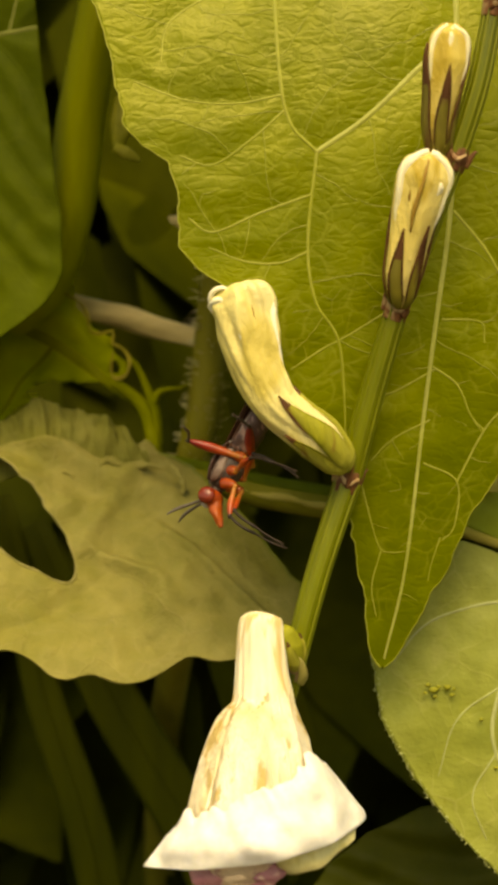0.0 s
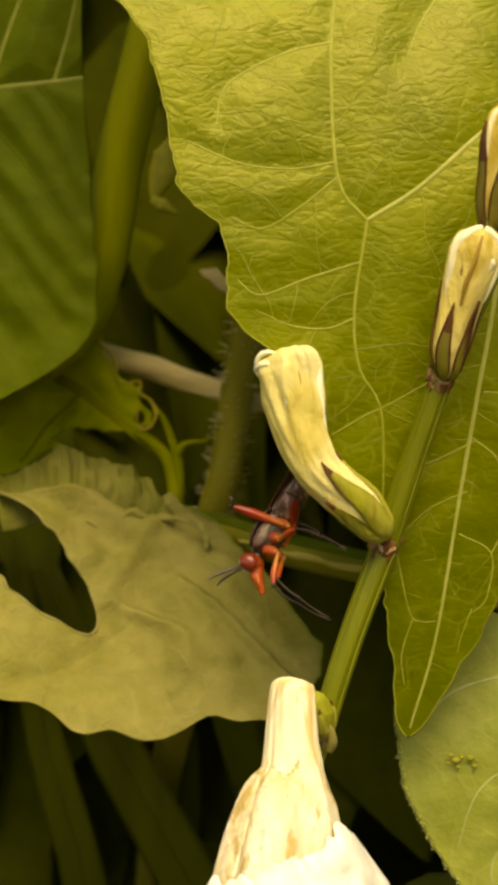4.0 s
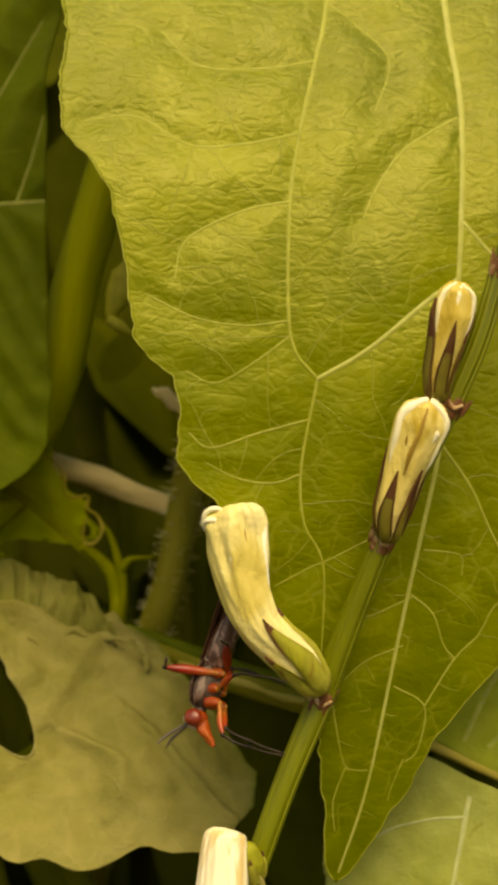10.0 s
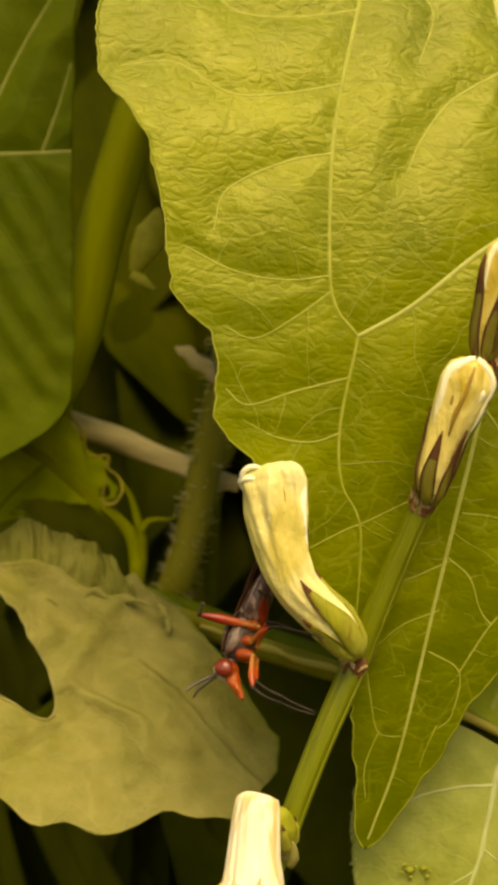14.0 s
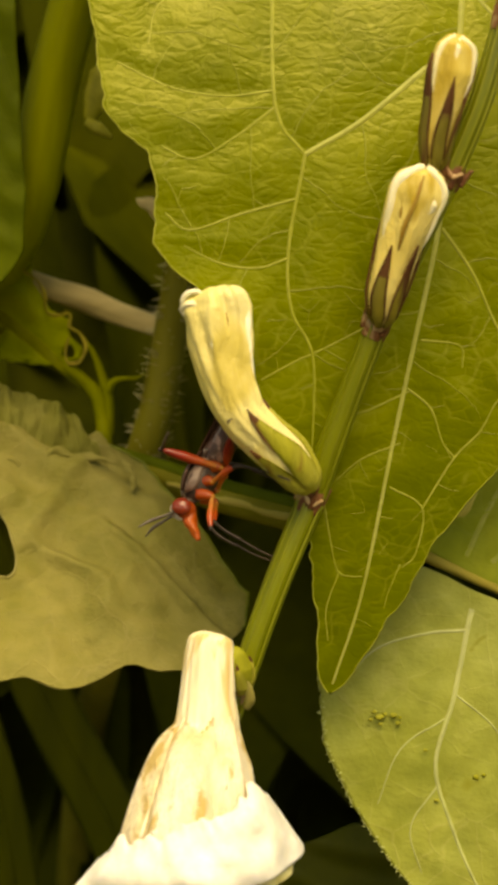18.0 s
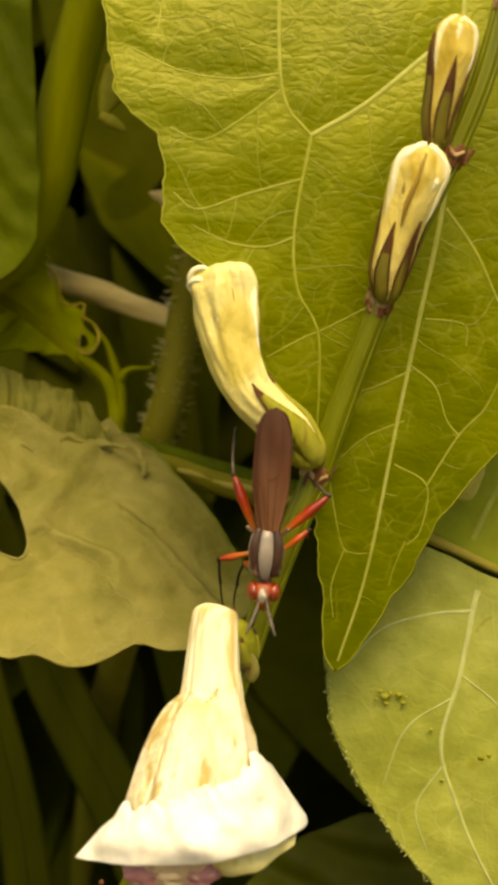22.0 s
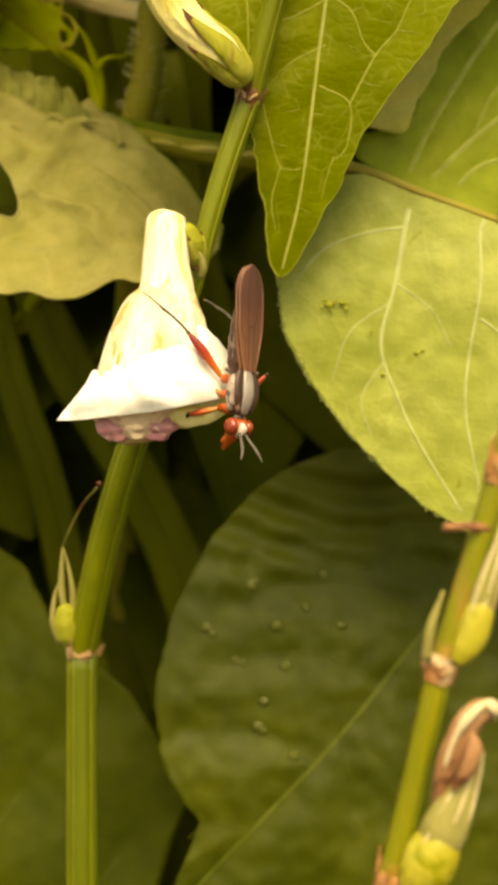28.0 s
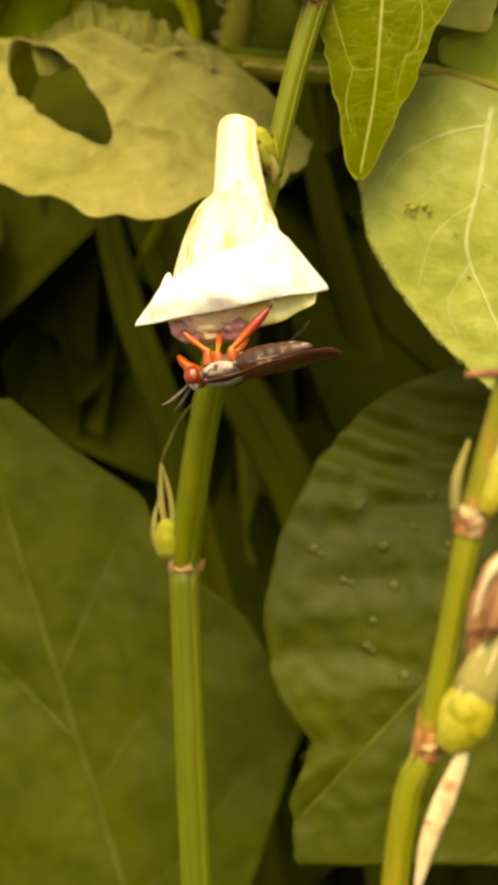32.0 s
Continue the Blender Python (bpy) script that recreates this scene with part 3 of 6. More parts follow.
class Blade:
    """A leaf blade on the plane of across (w) and along (s) through a foot point; height(w, s) lifts it towards its face."""

    def __init__(self, foot, along, across, rows, veins, quilt=0.5, reach=3.0, swell=None, jag=0.35, jag_len=2.2, seed=0.0, lumps=0.4, ease=None):
        self.lumps, self.ease = lumps, ease
        self.foot = np.array(foot, float)
        self.al = np.array(along, float) / np.linalg.norm(along)
        ac = np.array(across, float) - self.al * (np.array(across, float) @ self.al)
        self.ac = ac / np.linalg.norm(ac)
        self.face = np.cross(self.ac, self.al)
        self.rows, self.quilt, self.reach, self.swell, self.jag, self.jag_len, self.seed = np.array(rows, float), quilt, reach, swell, jag, jag_len, seed
        self.veins = [(glide(v, max(6, 5 * len(v))), r0, r1) for v, r0, r1 in veins]
        segs = [(p[k], p[k + 1]) for p, _, _ in self.veins for k in range(len(p) - 1)]
        self.sa, self.sb = np.array([s[0] for s in segs]), np.array([s[1] for s in segs])

    def lift(self, w, s):
        """Height over the plane for arrays of w and s."""
        w, s = np.asarray(w, float), np.asarray(s, float)
        if w.ndim == 2 and w.shape[0] > 24:
            return np.concatenate([self.lift(w[k:k + 24], s[k:k + 24]) for k in range(0, len(w), 24)])
        q = np.stack([w, s], -1)[..., None, :]
        d = self.sb - self.sa
        t = np.clip(((q - self.sa) * d).sum(-1) / ((d * d).sum(-1) + 1e-9), 0, 1)
        dist = np.linalg.norm(q - self.sa - t[..., None] * d, axis=-1).min(-1)
        h = self.quilt * (1 - np.exp(-((dist / self.reach) ** 1.3)))
        flat = np.array([noise.noise(Vector((a * 0.11 + self.seed, b * 0.11, 0.7))) * 1.6 + noise.noise(Vector((a * 0.42 + self.seed, b * 0.42, 3.1))) * 0.8 for a, b in zip(w.ravel(), s.ravel())]).reshape(w.shape)
        h = h + self.quilt * self.lumps * flat
        if self.ease:
            h = h * self.ease(s)
        if self.swell:
            h = h + self.swell(w, s)
        return h

    def place(self, w, s, up=0.0):
        w, s = np.asarray(w, float), np.asarray(s, float)
        h = self.lift(w, s) + up
        return self.foot + w[..., None] * self.ac + s[..., None] * self.al + h[..., None] * self.face

    def rim(self, side, s0, s1, n, r):
        """A fine raised line along one edge."""
        s = np.linspace(s0, s1, n)
        e = np.interp(s, self.rows[:, 0], self.rows[:, 1 if side < 0 else 2])
        e = e + np.array([side * self.jag * (noise.noise(Vector((v / self.jag_len, side * 5.0 + self.seed, 0))) + 0.5 * noise.noise(Vector((v / self.jag_len * 3.1, side * 9.0, 0)))) for v in s])
        return tube(self.place(e - side * 0.05, s), [r], 6, n)

    def geo(self, nu, nv, thick=0.22, hole=None, seen=None, bend=None):
        s0, s1 = self.rows[0, 0], self.rows[-1, 0]
        s = np.linspace(s0, s1, nu) if seen is None else np.r_[np.linspace(s0, seen, nu - nu // 8), np.linspace(seen, s1, nu // 8 + 1)[1:]]
        le, ri = np.interp(s, self.rows[:, 0], self.rows[:, 1]), np.interp(s, self.rows[:, 0], self.rows[:, 2])
        for e, k in ((le, -1), (ri, 1)):
            e += [k * self.jag * (noise.noise(Vector((v / self.jag_len, k * 5.0 + self.seed, 0))) + 0.5 * noise.noise(Vector((v / self.jag_len * 3.1, k * 9.0, 0)))) for v in s]
        w = le[:, None] + (ri - le)[:, None] * np.linspace(0, 1, nv)[None]
        ss = np.repeat(s[:, None], nv, 1)
        if bend:
            ss = ss + bend(w, ss)
        n = nu * nv
        quads = [(i * nv + j, i * nv + j + 1, (i + 1) * nv + j + 1, (i + 1) * nv + j) for i in range(nu - 1) for j in range(nv - 1)]
        if hole:
            ww, sv = w.ravel().copy(), ss.ravel().copy()
            inside = hole(ww, sv)
            quads = [q for q in quads if max(inside[list(q)]) > 0]
            for _ in range(4):
                g = hole(ww, sv)
                gw, gs = (hole(ww + 0.01, sv) - g) / 0.01, (hole(ww, sv + 0.01) - g) / 0.01
                step = np.where((inside < 0) & (g < 0), -g / (gw * gw + gs * gs + 1e-9), 0)
                step = np.clip(step, -0.6, 0.6)
                ww, sv = ww + gw * step, sv + gs * step
            w, ss = ww.reshape(nu, nv), sv.reshape(nu, nv)
        top = self.place(w, ss).reshape(-1, 3)
        back = top - self.face * thick
        count = {}
        for q in quads:
            for k in range(4):
                e = (q[k], q[(k + 1) % 4])
                count[tuple(sorted(e))] = None if tuple(sorted(e)) in count else e
        faces = quads + [tuple(k + n for k in q[::-1]) for q in quads]
        faces += [(e[1], e[0], e[0] + n, e[1] + n) for e in count.values() if e]
        return np.concatenate([top, back]), faces


def vein_geo(blade, p, r0, r1, lift=0.02):
    """A low rounded ridge that follows the blade."""
    n = max(10, 3 * len(p))
    p = glide(p, n)
    d = np.gradient(p, axis=0)
    d /= np.linalg.norm(d, axis=1)[:, None] + 1e-9
    side = np.stack([-d[:, 1], d[:, 0]], 1)
    r = np.linspace(r0, r1, n)
    rows = []
    for e, h in ((-1.25, -0.1), (-0.8, 0.22), (0, 0.5), (0.8, 0.22), (1.25, -0.1)):
        q = p + side * (r * e)[:, None]
        rows.append(blade.place(q[:, 0], q[:, 1]) + blade.face * (r * h + lift)[:, None])
    verts = np.stack(rows, 1).reshape(-1, 3)
    return verts, [(k * 5 + j, k * 5 + j + 1, k * 5 + j + 6, k * 5 + j + 5) for k in range(n - 1) for j in range(4)]


def veinlets(blade, step, s0, s1, rnd):
    """The fine veins: a few wavering lines that join the larger ones in the upper blade, and short forked ends all over."""
    lines, geos = [p for p, _, _ in blade.veins], []
    segs = np.concatenate([np.stack([p[:-1], p[1:]], 1) for p in lines])

    def near(at):
        e = segs[:, 1] - segs[:, 0]
        t = np.clip(((at - segs[:, 0]) * e).sum(1) / ((e * e).sum(1) + 1e-9), 0, 1)
        return np.linalg.norm(at - segs[:, 0] - t[:, None] * e, axis=1).min()

    def inside(at):
        return s0 < at[1] < s1 and np.interp(at[1], blade.rows[:, 0], blade.rows[:, 1]) + 0.8 < at[0] < np.interp(at[1], blade.rows[:, 0], blade.rows[:, 2]) - 0.8

    def run(at, a, reach, r, sway):
        nonlocal segs
        line, walked = [at.copy()], 0.0
        while walked < reach:
            a += rnd.uniform(-sway, sway)
            at = at + 0.4 * np.array([math.cos(a), math.sin(a)])
            walked += 0.4
            if not inside(at):
                break
            line.append(at.copy())
            if walked > 0.9 and near(at) < 0.35:
                break
        if len(line) > 2:
            line = np.array(line)
            geos.append(vein_geo(blade, line, r, r * 0.6, 0.01))
            return line

    for p in list(lines):
        length = np.linalg.norm(np.diff(p, axis=0), axis=1).sum()
        q = glide(p, max(3, int(length * 4)))
        d, side = rnd.uniform(0.4, 1.0) * step, rnd.choice((-1, 1))
        while d < length - 0.6:
            k = min(int(d / length * (len(q) - 1)), len(q) - 2)
            way = math.atan2(*(q[k + 1] - q[k])[::-1])
            upper = q[k][1] > 10
            line = run(q[k], way + side * rnd.uniform(0.9, 1.5), 8.0 if upper else rnd.uniform(0.8, 1.8), 0.05 if upper else 0.042, 0.22)
            if line is not None and upper:
                segs = np.concatenate([segs, np.stack([line[:-1], line[1:]], 1)])
                lines.append(line)
            d += step * rnd.uniform(0.6, 1.3)
            side = -side
    for _ in range(140):
        at = np.array([rnd.uniform(-24, 34), rnd.uniform(s0, 60)])
        if inside(at) and near(at) > 0.7:
            a = rnd.uniform(0, math.tau)
            for turn in (0, rnd.uniform(1.8, 2.5), -rnd.uniform(1.8, 2.5))[:rnd.choice((1, 2, 3))]:
                run(at, a + turn, rnd.uniform(0.8, 1.3), 0.036, 0.3)
    return merged(*geos)


def leaf(blade, name, parent, mat, vein_mat, label, nu=90, nv=60, hole=None, lift=0.06, seen=None, bend=None, side_mat=None, pale=99):
    ob = part(name, blade.geo(nu, nv, hole=hole, seen=seen, bend=bend), mat, parent, label)
    for k, (p, r0, r1) in enumerate(blade.veins):
        part("midrib" if k == 0 else "vein", vein_geo(blade, p, r0, r1, lift), side_mat if side_mat and (r0 <= 0.12 or k >= pale) else vein_mat, ob)
    return ob

# ---- ground and the dark undergrowth behind
rng = random.Random(7)
gx = [-400000, -40000, -6000, -1500, -600, -300, -150, 0, 150, 300, 600, 1500, 6000, 40000, 400000]
verts = [(x, y, -320 + 6 * noise.noise(Vector((x * 0.004, y * 0.004, 0)))) for x in gx for y in gx]
n = len(gx)
ground = part("ground", (verts, [(i * n + j, (i + 1) * n + j, (i + 1) * n + j + 1, i * n + j + 1) for i in range(n - 1) for j in range(n - 1)]), M_SOIL)
tagged(ground, "dark damp garden soil under the plants", "ground", kind="structure")


def loose_leaf(at, size, yaw, pitch, roll, slim=0.6):
    """A small folded leaf of the undergrowth."""
    m = np.array(Euler((radians(pitch), radians(roll), radians(yaw))).to_matrix())
    v, f = [], []
    for k, (s, w) in enumerate(((0, 0.06), (0.18, 0.6), (0.42, 1.0), (0.7, 0.72), (0.9, 0.28), (1.0, 0.03))):
        for e in (-1, -0.5, 0, 0.5, 1):
            v.append(np.asarray(at) + m @ np.array([e * w * slim * 0.5, s, 0.12 * abs(e) * w - 0.25 * s * s]) * size)
    for k in range(5):
        for j in range(4):
            f.append((k * 5 + j, k * 5 + j + 1, k * 5 + j + 6, k * 5 + j + 5))
    return np.array(v), f


geos = []
for _ in range(1500):
    y = rng.uniform(95, 160)
    at = (rng.uniform(-1, 1) * (60 + y * 0.55) - 5, y, rng.uniform(-240, 180))
    geos.append(loose_leaf(at, rng.uniform(26, 60), 180 + rng.uniform(-60, 60), rng.uniform(-85, -35), rng.uniform(-40, 40), rng.uniform(0.5, 0.85)))
for _ in range(1500):
    y = rng.uniform(150, 330)
    at = (rng.uniform(-1, 1) * 330, y, rng.uniform(-310, 300))
    geos.append(loose_leaf(at, rng.uniform(50, 95), 180 + rng.uniform(-70, 70), rng.uniform(-85, -30), rng.uniform(-40, 40), 0.8))
for _ in range(8):
    x, y = rng.uniform(-150, 150), rng.uniform(110, 260)
    geos.append(tube([(x, y, -320), (x + rng.uniform(-20, 20), y, -120), (x + rng.uniform(-50, 50), y + rng.uniform(-20, 20), rng.uniform(40, 200))], [1.8, 1.2, 0.7], 6, 14))
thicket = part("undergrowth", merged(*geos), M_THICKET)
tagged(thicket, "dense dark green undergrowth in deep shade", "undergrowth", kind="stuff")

# ---- climbing vine: the big heart-shaped leaf, the lime leaf, the holed pale leaf
vine = thing("climbing_vine", (65, 40, -320), "climbing vine with a big heart-shaped yellow-green leaf", "vine")
part("stem", tube([(65, 40, -320), (64, 34, -150), (52, 26, -50), (36, 15.5, -17), (25.5, 15.3, -11.9), (17.9, 15.3, -8.8), (10.9, 16, -5.7), (7.6, 17.6, -4.9)], [2.2, 2, 1.6, 0.7, 0.45, 0.42, 0.6, 0.85], 12, 60), M_RUNNER, vine, "thin ochre runner")
part("stem", tube([(8.0, 17.4, -5.0), (5, 19.5, -4.2), (-0.4, 23, -2.9), (-7, 26.5, -1.4), (-13, 29.5, 0.4), (-19, 32, 2.4)], [0.8, 1.25, 1.55, 1.6, 1.6, 1.1], 16, 40, shape=lambda u, a: 1 + 0.05 * np.cos(4 * a)), M_RUNNER_GREEN, vine, "thick dull olive runner")
part("stem_edge", tube([(8.0, 17.6, -4.3), (5, 19.3, -3.2), (-0.4, 22.6, -1.8), (-7, 26.0, -0.3), (-13, 29.0, 1.4), (-19, 31.5, 3.3)], [0.5, 0.75, 0.8, 0.85, 0.85, 0.5], 12, 40), M_DARK, vine, "dark green upper side of the runner")
part("stem_streak", tube([(6.5, 17.2, -4.7), (1, 20.6, -3.4), (-6, 24.5, -1.8), (-13, 28.0, 0.0)], [0.2, 0.42, 0.45, 0.3], 8, 40, shape=lambda u, a: 1 + 0.3 * np.sin(23 * u + a)), M_RUNNER, vine, "ochre streak along the runner")
part("stem", tube([(26, 13, -11.8), (36, 18, 10), (52, 34, 60), (44, 44, 100), (24, 40, 112), (12.3, 31.7, 106.9)], [1.2, 1.2, 1.2, 1.1, 1.0, 0.8], 10, 40), M_STEM, vine)
main = Blade((0, 0, 0), (0, 0, 1), (1, 0.07, 0), [
    (-17.3, 2.39, 2.70), (-16.3, 1.68, 3.71), (-15.0, 1.31, 4.52), (-14.1, 1.21, 5.12), (-9.8, 0.94, 7.84), (-4.0, 0.01, 10.75), (0.9, -1.40, 14.40), (3.5, -3.61, 16.84), (7.6, -6.41, 19.62), (11.8, -8.41, 22.92), (17.0, -9.92, 26.68), (18.4, -11.92, 27.75), (20.4, -13.51, 29.36), (24.3, -13.41, 32.13), (27.8, -14.01, 34.41), (29.2, -16.21, 35.56), (31.1, -17.73, 36.77), (35.1, -18.14, 39.30), (39.2, -18.96, 42.03), (43.9, -20.12, 43.97), (46.9, -21.80, 45.72), (50.2, -24.70, 47.66), (55.0, -25.14, 50.18), (60.7, -24.65, 53.18), (64.9, -25.55, 54.61), (78.9, -26.55, 56.11), (90.9, -19.55, 48.61), (100.9, -7.55, 36.61), (106.9, 4.45, 23.61)],
    [([(14.6, 98.9), (13.6, 94.0), (12.3, 68.5), (12.7, 55.2), (11.9, 43.1), (11.0, 32.4), (9.9, 22.2), (8.2, 12.7), (6.8, 4.5), (4.8, -8.4), (2.7, -16.4)], 0.3, 0.09),
     ([(11.4, 37.6), (8.5, 35.4), (3.3, 30.9), (-1.3, 28.0)], 0.20, 0.16),
     ([(-1.3, 28.0), (-3.8, 31.8), (-4.0, 43.2), (-2.9, 51.2), (-1.0, 60.0), (0.4, 67.2), (4.7, 97.9)], 0.11, 0.18),
     ([(-1.3, 28.0), (-2.5, 20.3), (-2.1, 15.3), (-0.2, 11.4), (0.0, 2.5)], 0.11, 0.07),
     ([(-3.8, 44.3), (-8.2, 43.1), (-13.2, 40.1), (-14.2, 36.5)], 0.10, 0.05),
     ([(-2.9, 51.2), (-8.5, 49.7), (-13.2, 49.4), (-18.0, 52.0), (-22.8, 51.2)], 0.11, 0.05),
     ([(-1.2, 59.4), (-7.0, 58.0), (-12.5, 58.1), (-15.8, 61.6)], 0.11, 0.05),
     ([(0.6, 68.8), (-6.5, 67.8), (-12.2, 68.4), (-16.8, 74.5)], 0.11, 0.05),
     ([(-4.0, 33.1), (-7.9, 32.5), (-12.2, 33.0), (-16.6, 34.9)], 0.08, 0.05),
     ([(-3.8, 31.8), (-6.9, 29.3), (-10.3, 27.3), (-13.0, 28.2)], 0.07, 0.05),
     ([(-1.9, 24.4), (-6.5, 23.0), (-10.6, 21.6), (-12.6, 22.9)], 0.08, 0.05),
     ([(-2.4, 19.6), (-5.0, 18.7), (-8.0, 19.0), (-11.0, 20.3)], 0.07, 0.04),
     ([(12.2, 54.0), (7.1, 50.4), (4.1, 46.1), (2.8, 43.0)], 0.10, 0.05),
     ([(0.4, 66.6), (3.6, 63.5), (6.1, 59.9), (4.4, 54.2)], 0.08, 0.05),
     ([(11.9, 43.3), (16.3, 39.0), (23.6, 37.5)], 0.15, 0.09),
     ([(10.2, 22.4), (12.9, 18.8), (15.2, 14.4), (18.3, 10.0)], 0.12, 0.06),
     ([(-4.5, 9.6), (-1.5, 11.3), (-0.1, 11.9), (3.5, 13.8), (6.4, 15.4)], 0.06, 0.05),
     ([(7.8, 9.2), (9.9, 7.5), (11.0, 4.8), (12.1, 3.5)], 0.075, 0.05),
     ([(9.6, -0.9), (12.1, 3.4), (14.2, 5.7), (15.5, 8.2), (17.2, 9.6)], 0.07, 0.05),
     ([(6.7, 0.9), (9.6, -0.9), (9.3, -4.7), (8.2, -6.0)], 0.07, 0.05),
     ([(7.4, 4.6), (4.2, 3.2), (2.1, 1.4)], 0.06, 0.04),
     ([(8.1, 9.0), (3.9, 7.1), (1.4, 7.4)], 0.06, 0.04),
     ([(1.2, -0.5), (1.5, -2.0), (2.5, -6.1), (3.6, -6.8), (4.8, -6.8)], 0.06, 0.045),
     ([(2.7, -6.6), (1.8, -9.7), (2.1, -12.5)], 0.055, 0.035),
     ([(8.0, -5.7), (7.1, -8.2), (6.8, -9.6)], 0.055, 0.035),
     ([(8.8, 13.2), (12.1, 12.8), (12.4, 11.0)], 0.06, 0.04)],
    quilt=1.0, reach=2.2, lumps=0.12, jag=0.35, jag_len=2.4, seed=2.0, ease=lambda s: np.clip(0.28 + (s - 22) / 70, 0.28, 0.62), swell=lambda w, s: 2.0 - 0.0019 * (s - 45) ** 2 - 1.08 * np.log(1 + np.exp((s - 33) / 6)) - np.log(1 + np.exp((s - 46) / 5)))
big_leaf = leaf(main, "leaf", vine, M_MAIN, M_MAIN_VEIN, "big heart-shaped yellow-green leaf with pale raised veins", 330, 190, lift=0.02, seen=72, side_mat=M_MAIN_SIDE)
for side in (-1, 1):
    part("margin", main.rim(side, -17.2, 66, 420, 0.07), M_MAIN_SIDE if side < 0 else M_NET, big_leaf, "pale raised leaf margin")
tagged(part("veinlet", veinlets(main, 3.9, -14, 74, random.Random(21)), M_NET, big_leaf, "fine pale veinlets with short forked ends"), kind="stuff")

pale = Blade((-20, 21, -7.5), (0, 0.76, 1), (1, 0.15, 0), [(-13.6, -7.5, 1.8), (-12.4, -10.5, 8.5), (-11.6, -12.5, 10.5), (-9.4, -18, 12.7), (-6, -30, 15.2), (-1.9, -36, 15.6), (3.9, -40, 11.3), (8, -42, 7.6), (11.9, -42, 4.3), (13.6, -42, 0.6), (14.6, -42, -0.6)],
    [([(4, 11.5), (-2, 7), (-4, 0), (-10, -6), (-16, -9)], 0.07, 0.04),
     ([(-2, 7), (4, 2), (8, -7)], 0.05, 0.03), ([(-4, 0), (-2, -5), (1, -11)], 0.05, 0.03), ([(3, 10.5), (8, 5), (13, -1)], 0.05, 0.03)],
    quilt=0.7, reach=2.2, lumps=0.9, jag=0.3, jag_len=3, seed=5.0, swell=lambda w, s: 0.7 * np.sin(w * 0.32) + 1.15 * np.exp(-((w + 0.9 * s + 3 + 1.5 * np.sin(s * 0.6)) / 1.3) ** 2) * np.clip(1.2 - np.abs(s + 2) / 5, 0, 1) + 0.8 * np.exp(-((w + 1.0 * s - 5) / 0.8) ** 2) * np.clip((6 - s) / 4, 0, 1) + 0.7 * np.exp(-((w - 0.5 * s + 8) / 1.2) ** 2) * np.clip((s + 1) / 5, 0, 1) + 1.0 * np.sin(s * 0.9 + w * 0.5) * np.clip((s - 5) / 8, 0, 1))


def bite(w, s):
    c, d = w + 15.0, s - 5.65
    u, v = 0.645 * c - 0.764 * d, 0.764 * c + 0.645 * d
    a = np.arctan2(v, u)
    return (u / 10.4) ** 2 + (v / 3.7) ** 2 - 1 - 0.1 * np.sin(5 * a) - 0.06 * np.sin(11 * a + 1)


holed = leaf(pale, "leaf", vine, M_PALE, M_PALE, "faded pale leaf eaten through by a large ragged hole", 150, 170, hole=bite,
             bend=lambda w, s: (2.2 * np.exp(-((w - 4.6) / 2.2) ** 2) + 0.5 * np.sin(w * 0.9)) * np.clip((-7 - s) / 5, 0, 1))
part("margin", patch([(-38.4, 27.2, 1.2), (-36.2, 27.8, 1.8), (-32.1, 28.2, 2.7), (-29.0, 28.0, 2.1), (-25.9, 28.2, 2.7), (-22.7, 28.2, 2.4), (-20.0, 28.0, 2.6)],
    [(-40.0, 29.6, 7.0), (-35.9, 30.4, 8.6), (-32.4, 31.2, 10.7), (-29.6, 31.0, 9.5), (-26.5, 30.8, 8.6), (-24.0, 30.5, 7.7), (-20.8, 29.4, 4.8)], (0.1, -0.9, 0.4), 200, 40, rag=0.5, ripple=0.35, thick=0.12, seed=3.0, pleat=0.55), M_RUFFLE, holed, "ruffled greener margin of the leaf")
for k, pts in enumerate(([(-26.6, 27.7, 3.5), (-25.6, 27.3, 2.7), (-24.4, 27.4, 3.2), (-22.8, 27.3, 2.6), (-20.6, 27.2, 2.5), (-18.4, 26.8, 2.0)], [(-32.6, 27.4, 3.2), (-31.2, 27.2, 2.6), (-29.6, 27.2, 2.4), (-28.2, 27.0, 1.6)], [(-17.6, 26.2, 2.2), (-16.6, 25.4, 0.8), (-16.4, 24.8, -0.8)])):
    part("crease", tube(pts, [0.1, 0.42, 0.3, 0.4, 0.1], 10, 50, shape=lambda u, a, k=k: 1 + 0.3 * np.sin(21 * u + 2 * a + k), flat=0.7), M_PALE, holed, "folded pale crease of the leaf")
part("margin", pale.rim(1, -6.5, 13.5, 260, 0.13), M_STEM, holed, "thin green leaf margin")
ang = np.linspace(0, 2 * np.pi, 120)
rho = np.sqrt((1 + 0.1 * np.sin(5 * ang) + 0.06 * np.sin(11 * ang + 1)) / ((np.cos(ang) / 10.4) ** 2 + (np.sin(ang) / 3.7) ** 2))
ru, rv = rho * np.cos(ang), rho * np.sin(ang)
part("hole_rim", tube(pale.place(0.645 * ru + 0.764 * rv - 15.0, -0.764 * ru + 0.645 * rv + 5.65), [0.13], 6, 240, shape=lambda u, a: 1 + 0.35 * np.sin(97 * u)), M_PALE_VEIN, holed, "pale dried rim of the hole")
